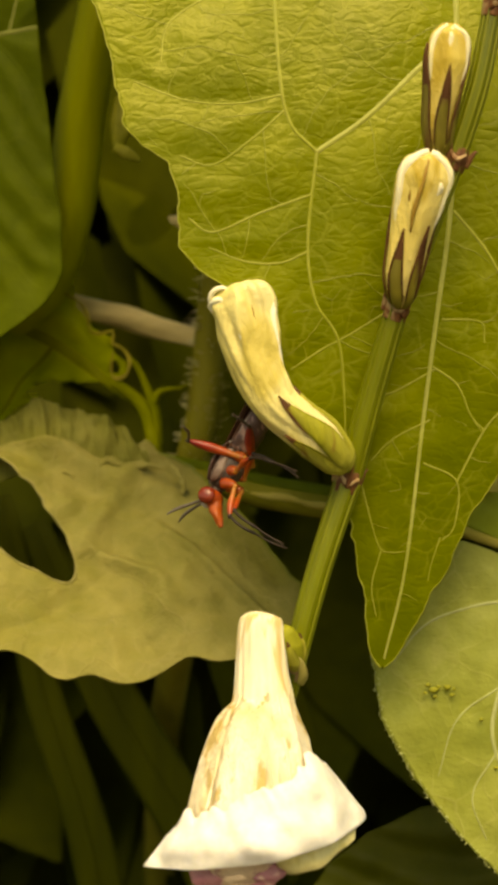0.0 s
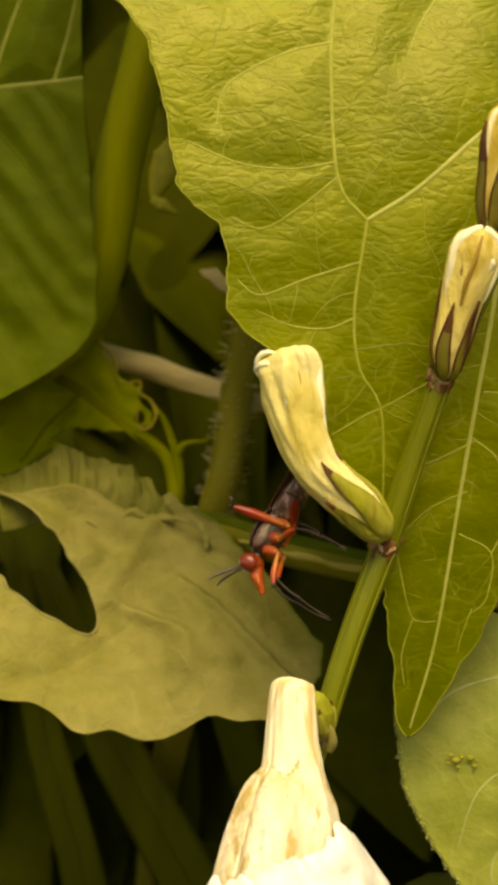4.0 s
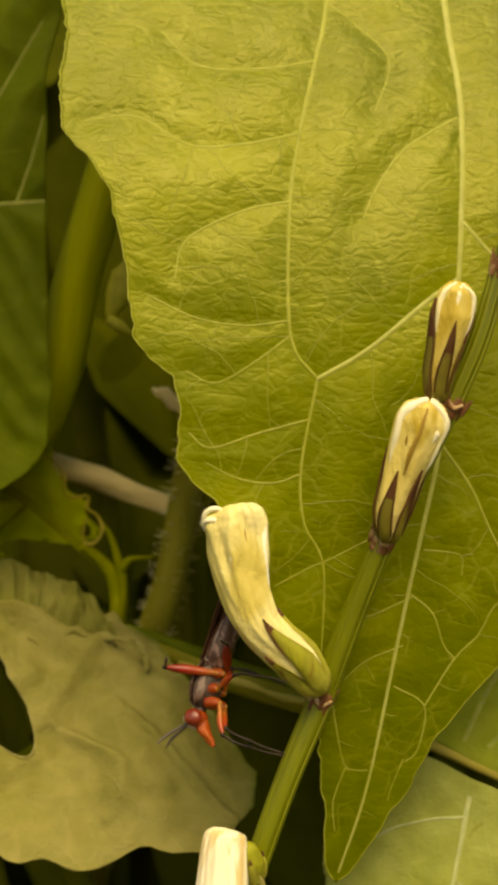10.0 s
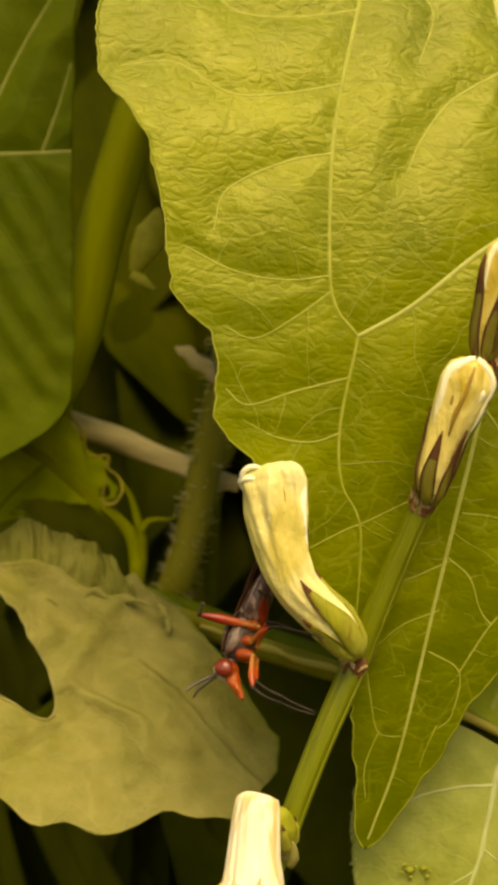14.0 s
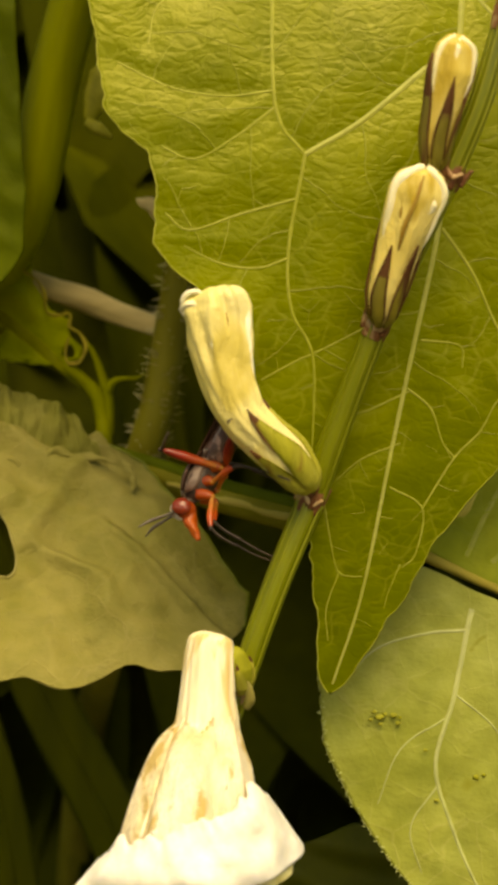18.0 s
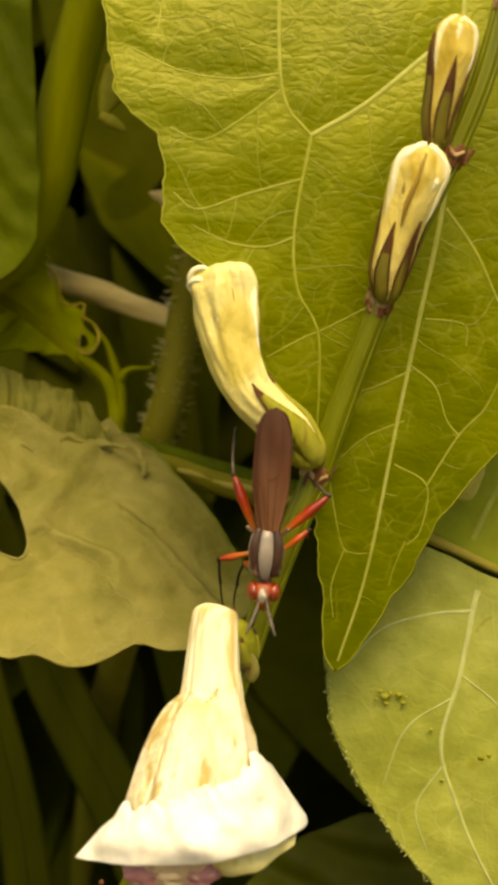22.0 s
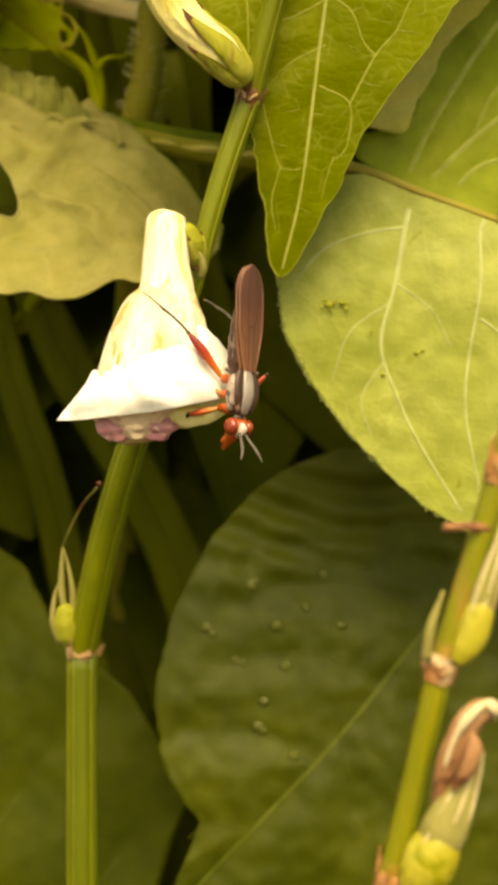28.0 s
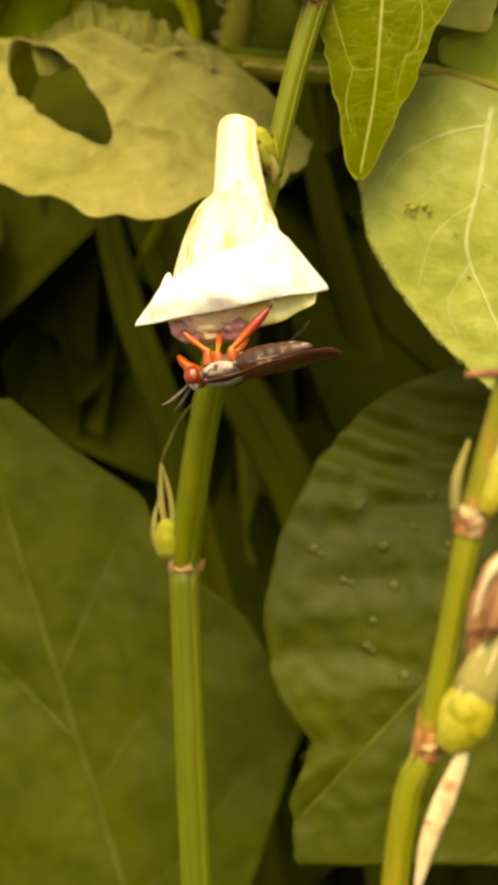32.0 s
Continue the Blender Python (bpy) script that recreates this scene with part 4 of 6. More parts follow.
lime = Blade((0, 9.4, -20), (0, 0.06, 1), (1, 0.02, 0), [
    (-25.5, 23, 25), (-24, 20.5, 31), (-21.5, 16.4, 36), (-18.4, 13, 40), (-13.2, 8.3, 42), (-8.3, 4.9, 44), (-2.8, 2.1, 44), (1.5, 1.7, 38), (3, 1.5, 35), (5.5, 1.6, 29.6), (8, 2, 24.2), (11, 3.5, 16.5), (13.5, 7, 11)],
    [([(15.6, 9.6), (15.1, 7.7), (13.8, 1.6), (12.2, -4.4), (13.8, -10.1), (15.9, -14.9), (20, -22)], 0.2, 0.07), ([(15.1, 7.7), (11.1, 7.3), (6.7, 5.8), (3.6, 2.6)], 0.12, 0.05),
     ([(23.4, 8.2), (22.8, 6.6), (22.5, 0.7), (20.7, -10.4), (22, -20)], 0.16, 0.06), ([(13.4, 0), (9, -3), (7, -8)], 0.07, 0.04), ([(12.6, -6), (10, -10), (11, -14)], 0.07, 0.04), ([(13.9, 2), (17.5, -1), (19.5, -5)], 0.07, 0.04), ([(22.4, -2), (28, -6), (34, -8)], 0.1, 0.05)],
    quilt=0.45, reach=3.0, jag=0.3, jag_len=1.2, seed=9.0, lumps=0.5, swell=lambda w, s: -0.003 * (w - 20) ** 2 - 0.12 * np.log(1 + np.exp((s - 3.2) / 0.9)))
leaf(lime, "leaf", vine, M_YELLOW, M_YELLOW_VEIN, "lime-yellow downy leaf with a finely toothed edge", 120, 100)
edge = np.linspace(-24.5, 5, 120)
down = []
for q in edge:
    w = np.interp(q, lime.rows[:, 0], lime.rows[:, 1]) - 0.1
    c = lime.place(np.array([w + rng.uniform(0, 0.5)]), np.array([q + rng.uniform(-0.1, 0.1)]))[0]
    down.append(tube([c, c + np.array([-rng.uniform(0.1, 0.35), -0.1, rng.uniform(-0.25, 0.1)])], [0.07, 0.015], 3, 2))
tagged(part("hair", merged(*down), M_YELLOW_VEIN, vine, "fine pale hairs along the leaf edge"), kind="stuff")
part("bump", merged(*[ball((x, 9.2, z), (0.26 * k, 0.13, 0.16 * k), None, 10, 8, 0.9) for x, z, k in ((6.5, -19.6, 1), (7.0, -20.1, 1.5), (7.5, -19.8, 0.8), (8.3, -19.9, 1.3), (7.1, -20.7, 0.8), (8.7, -20.6, 1.0), (6.2, -20.3, 0.7), (8.9, -20.1, 0.6), (15.8, -25.4, 1.2), (16.5, -25.2, 0.9), (11.2, -23.0, 0.7), (12.3, -27.5, 0.8))]), M_GALL, vine, "small dark green gall bumps")

# ---- second climber, behind on the right
behind = thing("leafy_shrub", (70, 60, -320), "leafy shrub with broad mid-green leaves behind the vine", "shrub")
part("stem", tube([(70, 60, -320), (68, 45, -100), (62, 33, -10), (60, 28, 12)], [3, 2.4, 1.8, 1.2], 10, 30), M_STALK, behind)
ur = Blade((40.5, 20, 0), (0.0, 0.15, 1), (1, 0.1, 0), [
    (-16, -12, 20), (-12, -18, 22), (-8.5, -24, 24), (-5.2, -30.4, 25), (-2.8, -30.4, 25), (-2.4, -29, 25), (-1.7, -26, 25), (-0.6, -24, 25), (1.9, -23.9, 25), (3.9, -21.9, 26), (5.6, -21.4, 26), (9.9, -18.9, 26), (15.5, -15.6, 26), (27, -8, 26), (38, 4, 20)],
    [([(-4, 22), (-8, 17), (-12.9, 11.3), (-17.1, 5.9), (-21.7, -1.1), (-24.5, -6.6)], 0.24, 0.2), ([(0, 7), (-6, 4), (-12.5, 0.5), (-17.5, -3), (-22, -7.2)], 0.26, 0.2), ([(0, -3), (-12.8, -5), (-16.9, -6), (-19.3, -8.1)], 0.22, 0.16), ([(-12.9, 11.3), (-8, 9), (-2, 10)], 0.14, 0.08), ([(-17.5, -3), (-15, 2), (-11, 5)], 0.12, 0.07)],
    quilt=0.9, reach=2.6, jag=0.4, jag_len=3, seed=3.0)
leaf(ur, "leaf", behind, M_BEHIND, M_BEHIND_VEIN, "mid-green leaf with pale forked veins", 90, 70)
scrap = Blade((16, 15, 2), (0, 0.1, 1), (1, 0.1, 0), [(-4.3, -1.6, -0.6), (-3.5, -5.4, 0), (-1.4, -5.4, 0.7), (1.7, -3.6, 2.7), (4.1, -1.6, 3.5), (8.5, 1.8, 8), (16, 8, 16), (20, 13, 16)], [([(12, 18), (6, 9), (-1, 1)], 0.12, 0.06)], quilt=0.4, jag=0.5, jag_len=1.5, seed=4,
    swell=lambda w, s: 0.3 * np.sin(2.1 * s - 0.8 * w) + 0.12 * np.sin(5 * s + w))
leaf(scrap, "leaf", behind, M_SHEDDING, M_SHEDDING, "pale ragged leaf remnant", 40, 24)

part("petiole", tube([(62.4, 34, -12), (46, 40, 10), (32, 41, 24), (26, 40, 25)], [1.0, 0.8, 0.6, 0.4], 8, 20), M_STALK, behind)

# ---- tall herb with the dark leaf
herb = thing("broad_leaved_herb", (-80, 72, -320), "tall broad-leaved herb with dark green shaded leaves", "herb")
part("stalk", tube([(-80, 72, -320), (-84, 68, -60), (-52, 50, 2), (-31.2, 34.5, 24.5), (-25.9, 33, 44), (-22.9, 33, 56), (-18.5, 34, 76), (-13, 38, 110)], [3, 2.8, 2.7, 2.6, 2.5, 2.4, 2.3, 2], 14, 60, shape=lambda u, a: 1 + 0.1 * np.cos(4 * a)), M_STALK, herb, "thick ribbed green stalk")
left = Blade((-28, 24, 0), (0, -0.02, 1), (1, -0.06, 0), [
    (8, -46, -26), (10, -46, -20), (13, -46, -13.5), (16, -45, -8), (18, -44, -4.4), (20, -44, -1.6), (21.6, -43, -0.3), (23, -42, 0.4), (29, -45, 0.6), (35, -46, 0), (49, -47, -0.8), (63.5, -46, -1.1), (73, -44, 1), (85, -30, -2), (95, -18, -10)],
    [([(-47, 43), (-30, 46), (-16, 47.8), (-8, 48.6), (-0.9, 49.2)], 0.36, 0.18), ([(-4, 49), (-2.6, 53.5), (-1.4, 58.5)], 0.13, 0.08), ([(-11, 48.4), (-7.5, 58), (-1.8, 69)], 0.16, 0.08),
     ([(-6, 48.8), (-2.8, 44.5), (-0.6, 39)], 0.13, 0.07), ([(-14, 48), (-7, 40), (-0.5, 30)], 0.14, 0.07), ([(-24, 47), (-12, 35), (-3, 23)], 0.16, 0.07), ([(-19, 47.6), (-10, 37), (-1.6, 26)], 0.1, 0.06), ([(-8.5, 48.6), (-4.6, 42), (-0.6, 34.4)], 0.1, 0.06), ([(-30, 46), (-18, 33), (-8, 21)], 0.12, 0.06), ([(-20, 47.4), (-14, 62), (-6, 75)], 0.16, 0.07)],
    quilt=1.4, reach=3.0, lumps=0.12, jag=0.15, jag_len=5, seed=6.0)
leaf(left, "leaf", herb, M_DARK, M_DARK_VEIN, "dark green shaded leaf with a pale midrib", 210, 130, lift=0.02, side_mat=M_DARK, pale=3)
part("petiole", tube([(-32, 40, 30), (-55, 34, 38), (-74, 27, 42)], [1.6, 1.3, 0.9], 8, 14), M_STALK, herb)
torn = Blade((-28, 34, 0), (0, 0.12, 1), (1, 0.06, 0), [(7.5, -34, -11), (10, -36, -8), (12.2, -38, 1), (13.3, -38, 5.1), (14.6, -38, 5.2), (15.6, -38, 3.6), (16.4, -38, 3.3), (17.4, -38, 3.6), (18.6, -38, 1.3), (21.8, -38, -0.4), (24, -38, -1.0), (28, -36, -2)],
    [([(-14, 23), (-9, 20.5), (-3, 17), (2.2, 12.9), (5.2, 10.4)], 0.5, 0.45), ([(-3, 17), (-6, 14), (-10, 9)], 0.26, 0.12), ([(-8, 20), (-13, 16), (-18, 10)], 0.26, 0.12), ([(-6, 19), (-4, 22), (-1.5, 25)], 0.22, 0.1)], quilt=1.3, reach=2.2, jag=0.5, jag_len=2.5, seed=8.0, swell=lambda w, s: 0.5 * np.sin(w * 0.7 + s * 0.5))


def rip(w, s):
    return np.minimum(((w - 3.6) / 0.55) ** 2 + ((s - 14.0) / 0.8) ** 2 - 1, ((w + 2.5 + 0.5 * (s - 11.5)) / 4.2) ** 2 + ((s - 11.6) / 1.2) ** 2 - 1 - 0.25 * np.sin(3 * w))


leaf(torn, "leaf", herb, M_TORN, M_SHOOT, "torn crumpled green leaf with a curled ochre edge", 90, 110, hole=rip)
part("petiole", tube([(-24.6, 34, 12.4), (-22.8, 34.3, 10.9), (-21.2, 34.5, 9.2), (-20.5, 34.5, 6.8), (-20.3, 34.5, 3.2), (-21.5, 42, -5), (-40, 66, -22)], [0.55, 0.7, 0.8, 0.85, 0.95, 1.0, 1.0], 12, 50), M_SHOOT, herb, "pale green leaf stalk")
part("petiole", tube([(-22.3, 34, 14.8), (-21.4, 34.1, 13.4), (-20.5, 34.3, 10.9), (-19.9, 34.5, 8.6), (-19.9, 34.6, 5)], [0.22, 0.36, 0.5, 0.6, 0.7], 10, 30), M_SHOOT, herb, "fork of the leaf stalk")
part("tendril", tube([(-20.0, 34.3, 9.6), (-19.4, 34.3, 10.6), (-18.4, 34.3, 11.0), (-17.0, 34.4, 11.1), (-15.9, 34.5, 11.6)], [0.55, 0.42, 0.26, 0.18, 0.07], 8, 24), M_SHOOT, herb, "thin green side shoot")
part("curl", tube([(-29.3, 33.8, 22.5), (-27.7, 33.7, 21.4), (-26.9, 33.6, 20.1), (-26.6, 33.6, 18.1), (-25.5, 33.6, 17.7), (-24.1, 33.6, 17.9), (-24.1, 33.6, 16.5), (-23.0, 33.5, 15.8), (-22.3, 33.4, 14.3), (-23.0, 33.4, 12.7), (-24.2, 33.5, 12.6), (-24.5, 33.6, 13.9), (-24.1, 33.7, 15.6)], [0.1, 0.15, 0.18, 0.15, 0.15, 0.17, 0.15, 0.18, 0.2, 0.19, 0.17, 0.14, 0.07], 8, 90, shape=lambda u, a: 1 + 0.25 * np.sin(u * 41)), M_RIM, herb, "curled ochre leaf edge")
part("sprout", tube([(-22.2, 31.0, 38.1), (-21.3, 31.0, 40.5), (-20.3, 31.0, 42.9), (-19.7, 31.0, 45.6)], [0.5, 1.5, 1.9, 0.3], 12, 24, flat=0.3), M_GALL, herb, "small bright yellow-green side leaf")
part("sprout", tube([(-22.4, 30.5, 37.9), (-21.1, 30.5, 37.2), (-19.6, 30.5, 36.3)], [0.5, 0.8, 0.25], 10, 14, flat=0.6), M_GALL, herb)

# ---- hairy stalk and dry straw
hairy = thing("hairy_stalk", (-34, 120, -320), "bristly green plant stalk covered in pale hairs", "stalk")
hp = [(-34, 120, -320), (-30, 95, -80), (-18.4, 46, -12), (-16.4, 37, 2), (-14.7, 36.5, 7.5), (-12.6, 36.5, 20.5), (-11, 36.5, 31), (-8.7, 37, 50), (-7, 38, 80)]
part("stem", tube(hp, [2.6, 2.4, 2.1, 1.95, 1.95, 1.9, 1.8, 1.5, 1.0], 12, 60), M_BRISTLY, hairy)
line = glide(hp[3:], 120)
hairs = []
for _ in range(420):
    c = line[rng.randrange(100)] + np.array([0, 0, rng.uniform(-0.4, 0.4)])
    a = rng.uniform(0, 2 * math.pi)
    d = np.array([math.cos(a), math.sin(a), rng.uniform(-0.3, 0.5)])
    hairs.append(tube([c + d * 1.5, c + d * (1.9 + rng.uniform(0.5, 1.5))], [0.11, 0.02], 3, 2))
tagged(part("hair", merged(*hairs), M_HAIR, hairy, "short pale bristles"), kind="stuff")
straw = part("dry_straw", tube([(-36, 41, 24.4), (-28.7, 40.4, 21.8), (-22.4, 40, 19.8), (-15, 38.8, 17.2), (-9, 39, 15.2)], [1.1, 1.25, 1.35, 1.15, 0.8], 20, 50, shape=lambda u, a: 1 + 0.12 * np.cos(3 * a + u * 9) + 0.06 * np.cos(7 * a - 5 * u) + 0.05 * np.sin(23 * u + a), flat=0.55), M_TWIG)
tagged(straw, "pale dry straw lying across the green stalks", "straw")
flake = part("dry_straw", tube([(-17.2, 34.4, 30.6), (-16.0, 34, 30.0), (-13.6, 34.4, 28.4), (-12, 35, 26.6)], [0.12, 0.8, 0.9, 0.3], 8, 16, flat=0.25, shape=lambda u, a: 1 + 0.25 * np.sin(u * 17 + a)), M_TWIG)
tagged(flake, "short pale dry grass flake caught on the hairy stalk", "straw")

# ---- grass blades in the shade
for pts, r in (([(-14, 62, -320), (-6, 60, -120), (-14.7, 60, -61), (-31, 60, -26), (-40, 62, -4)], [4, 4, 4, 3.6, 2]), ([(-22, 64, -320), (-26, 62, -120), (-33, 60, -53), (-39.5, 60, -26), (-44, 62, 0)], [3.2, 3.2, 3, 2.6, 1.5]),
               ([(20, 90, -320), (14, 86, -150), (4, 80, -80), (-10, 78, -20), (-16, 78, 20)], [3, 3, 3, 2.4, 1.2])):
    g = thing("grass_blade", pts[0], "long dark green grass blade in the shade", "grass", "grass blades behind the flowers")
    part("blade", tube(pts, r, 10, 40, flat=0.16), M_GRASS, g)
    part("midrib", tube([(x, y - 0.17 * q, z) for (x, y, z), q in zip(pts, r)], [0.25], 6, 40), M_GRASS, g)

# ---- low herb with the damp leaf and drops
low = thing("low_herb", (10, 45, -320), "low broad-leaved herb with damp dull-green leaves", "herb")
part("stem", tube([(10, 45, -320), (16, 42, -150), (24, 38, -70), (26, 35, -52)], [3, 2.6, 2, 1.5], 10, 30), M_STALK, low)
damp = Blade((0, 28.4, -62), (0, 0.2, 1), (1, 0.04, 0), [
    (-35, -13, 16), (-34, -13.6, 22), (-29.6, -13, 27), (-27.4, -13.7, 30), (-23, -11.6, 33), (-19.9, -10.4, 35), (-17.8, -12.2, 36), (-11.2, -15.1, 38), (-3.6, -15.4, 40), (5.1, -13.2, 41), (14.3, -8.3, 40), (19.7, -3.3, 36), (23, 2, 31), (25.2, 8, 22)],
    [([(26, 10), (18.7, 3.6), (6.7, -10.2), (-7.6, -24.5), (-12, -29)], 0.22, 0.11), ([(18.7, 3.6), (12, 8), (2, 8.5), (-6, 6)], 0.15, 0.07), ([(22, 7), (16, 12.5), (6, 14), (-3, 12)], 0.15, 0.07), ([(25, 9), (20, 16.5), (10, 19), (0, 17)], 0.15, 0.07), ([(12, -4), (4, 0), (-8, -1)], 0.14, 0.06), ([(4, -13), (-4, -9), (-12, -9)], 0.14, 0.06), ([(-4, -21), (-9, -20), (-12, -22)], 0.13, 0.06), ([(7, -10), (8, -20), (4, -31)], 0.15, 0.07), ([(14, -2), (18, -14), (16, -28)], 0.15, 0.07)],
    quilt=1.1, reach=2.8, jag=0.3, jag_len=4, seed=11.0, swell=lambda w, s: 0.6 * np.sin((s + 0.2 * w + 1.2 * np.sin(w * 0.21)) * 1.3) * np.clip((s - 5) / 9, 0, 1) - 0.004 * (s + 5) ** 2)
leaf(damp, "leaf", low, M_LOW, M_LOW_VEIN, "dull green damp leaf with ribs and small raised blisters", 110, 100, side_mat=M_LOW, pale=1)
for x, s in ((-3.4, 8.3), (-3.0, 8.9), (-9.0, 3.4), (-8.2, 2.6), (-5.6, -0.6), (-4.6, -1.0), (-2.2, -5.6), (-3.0, -8.5), (-2.4, -9.1), (3.2, 5.5), (7.5, 3.2), (1.2, -12.2), (0.5, -1.5), (5.5, 9.5), (-0.5, 3.4)):
    k = 0.75 + 0.5 * ((x * 7.3 + s * 3.1) % 1)
    q = damp.place(np.array([x]), np.array([s]), 0.1)[0]
    d = part("water_drop", ball(q, (0.62 * k, 0.34 * k, 0.56 * k), None, 14, 10), M_DROP)
    tagged(d, "small clear water drop on the damp leaf", "water drop", "water drops on the leaf")
wide = Blade((-40, 36, -70), (0, 0.15, 1), (1, 0.1, 0), [
    (-52, -8, 2), (-44, -20, 15), (-27.5, -28, 21.4), (-18, -30, 25), (-12, -30, 27.7), (1, -30, 20), (9, -30, 10.5), (18, -28, 6.5), (25.5, -25, -3.8), (32, -20, -11)],
    [([(4, -40), (-1, -24), (-6, -6), (-11.4, 13), (-15, 28)], 0.44, 0.22), ([(-2, -22), (8, -8), (16, 0)], 0.20, 0.08), ([(-6, -6), (0, 6), (5, 16)], 0.19, 0.08), ([(2, -36), (10, -30), (18, -20)], 0.19, 0.08), ([(-4, -14), (-14, -4), (-22, 4)], 0.19, 0.08)],
    quilt=0.9, reach=4.0, jag=0.3, jag_len=5, seed=13.0)
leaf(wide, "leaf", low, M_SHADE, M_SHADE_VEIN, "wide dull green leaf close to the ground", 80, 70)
part("petiole", tube([(14, 44, -170), (-10, 44, -140), (-36, 42, -112)], [1.6, 1.5, 1.1], 8, 16), M_STALK, low)


# ---- the flowering stalk
def ribbed(u, a):
    return 1 + 0.07 * np.cos(4 * a) ** 3 - 0.02 * np.cos(8 * a)


def stem_piece(points, r, parent, mat, label=""):
    part("stem", tube(points, r, 32, 14 * len(points), shape=ribbed), mat, parent, label)
    p = glide(points, 14 * len(points))
    rr = spread(r, len(p), points)
    _, a, b = frames_along(p)
    for ang, w in ((-2.55, 0.1), (-2.0, 0.14), (-1.35, 0.1), (-0.75, 0.13), (1.5, 0.12)):
        q = p + (rr * 0.985)[:, None] * (math.cos(ang) * a + math.sin(ang) * b)
        part("stem_ridge", tube(q, [w], 6, len(p), flat=0.7), M_RIDGE, parent)


def collar(at, axis, r, parent, seed=0.0, mat=None, bracts=3):
    """The swollen brown joint of a stalk, with its withered bracts."""
    at, axis = np.array(at, float), np.array(axis, float) / np.linalg.norm(axis)
    ob = part("node", tube([at - axis * 1.0, at - axis * 0.5, at, at + axis * 0.45, at + axis * 0.9], [r * 0.97, r * 1.01, r * 1.08, r * 1.03, r * 0.95], 24, 16,
                           shape=lambda u, a: 1 + 0.06 * np.sin(5 * a + seed) + 0.05 * np.sin(11 * a + seed + u * 5)), mat or M_NODE, parent, "brown swollen node ring")
    side = np.cross(axis, (0, 1, 0.1))
    side /= np.linalg.norm(side)
    front = np.cross(side, axis)
    for k in range(bracts):
        a = seed + k * 2 * math.pi / bracts
        d = side * math.cos(a) + front * math.sin(a)
        q = at + d * r * 1.1
        part("bract", tube([q - axis * 0.5, q + d * 0.1 + axis * 0.2, q + d * 0.3 + axis * 0.9, q + d * 0.55 + axis * (1.5 + 0.6 * math.sin(seed + 3 * k))], [0.22, 0.26, 0.15, 0.03], 8, 12, flat=0.5), mat or M_NODE, ob)
    q = at - front * r * np.sign(front[1])
    part("scale", tube([q - side * r * 0.75 + axis * 0.45, q - front * 0.12 * np.sign(front[1]) - axis * 0.1, q + side * r * 0.75 + axis * 0.5], [0.12, 0.24, 0.1], 8, 14, shape=lambda u, a: 1 + 0.2 * np.sin(19 * u + seed), flat=0.6), M_SCALE, ob, "pale papery scale")
    return ob


SKIN = {}


def fold(ob, line, radii, mat, label="", sunk=0.0, flat=0.7, name="petal_fold"):
    """A fold of the petals that runs over a bud's skin; line: share of the axis, angle."""
    on = SKIN[ob.name]
    pts = [on(u, a, -sunk) for u, a in line]
    part(name, tube(pts, radii, 10, 10 * len(pts), flat=flat, shape=lambda u, a: 1 + 0.18 * np.sin(13 * u + 2 * a)), mat, ob, label)


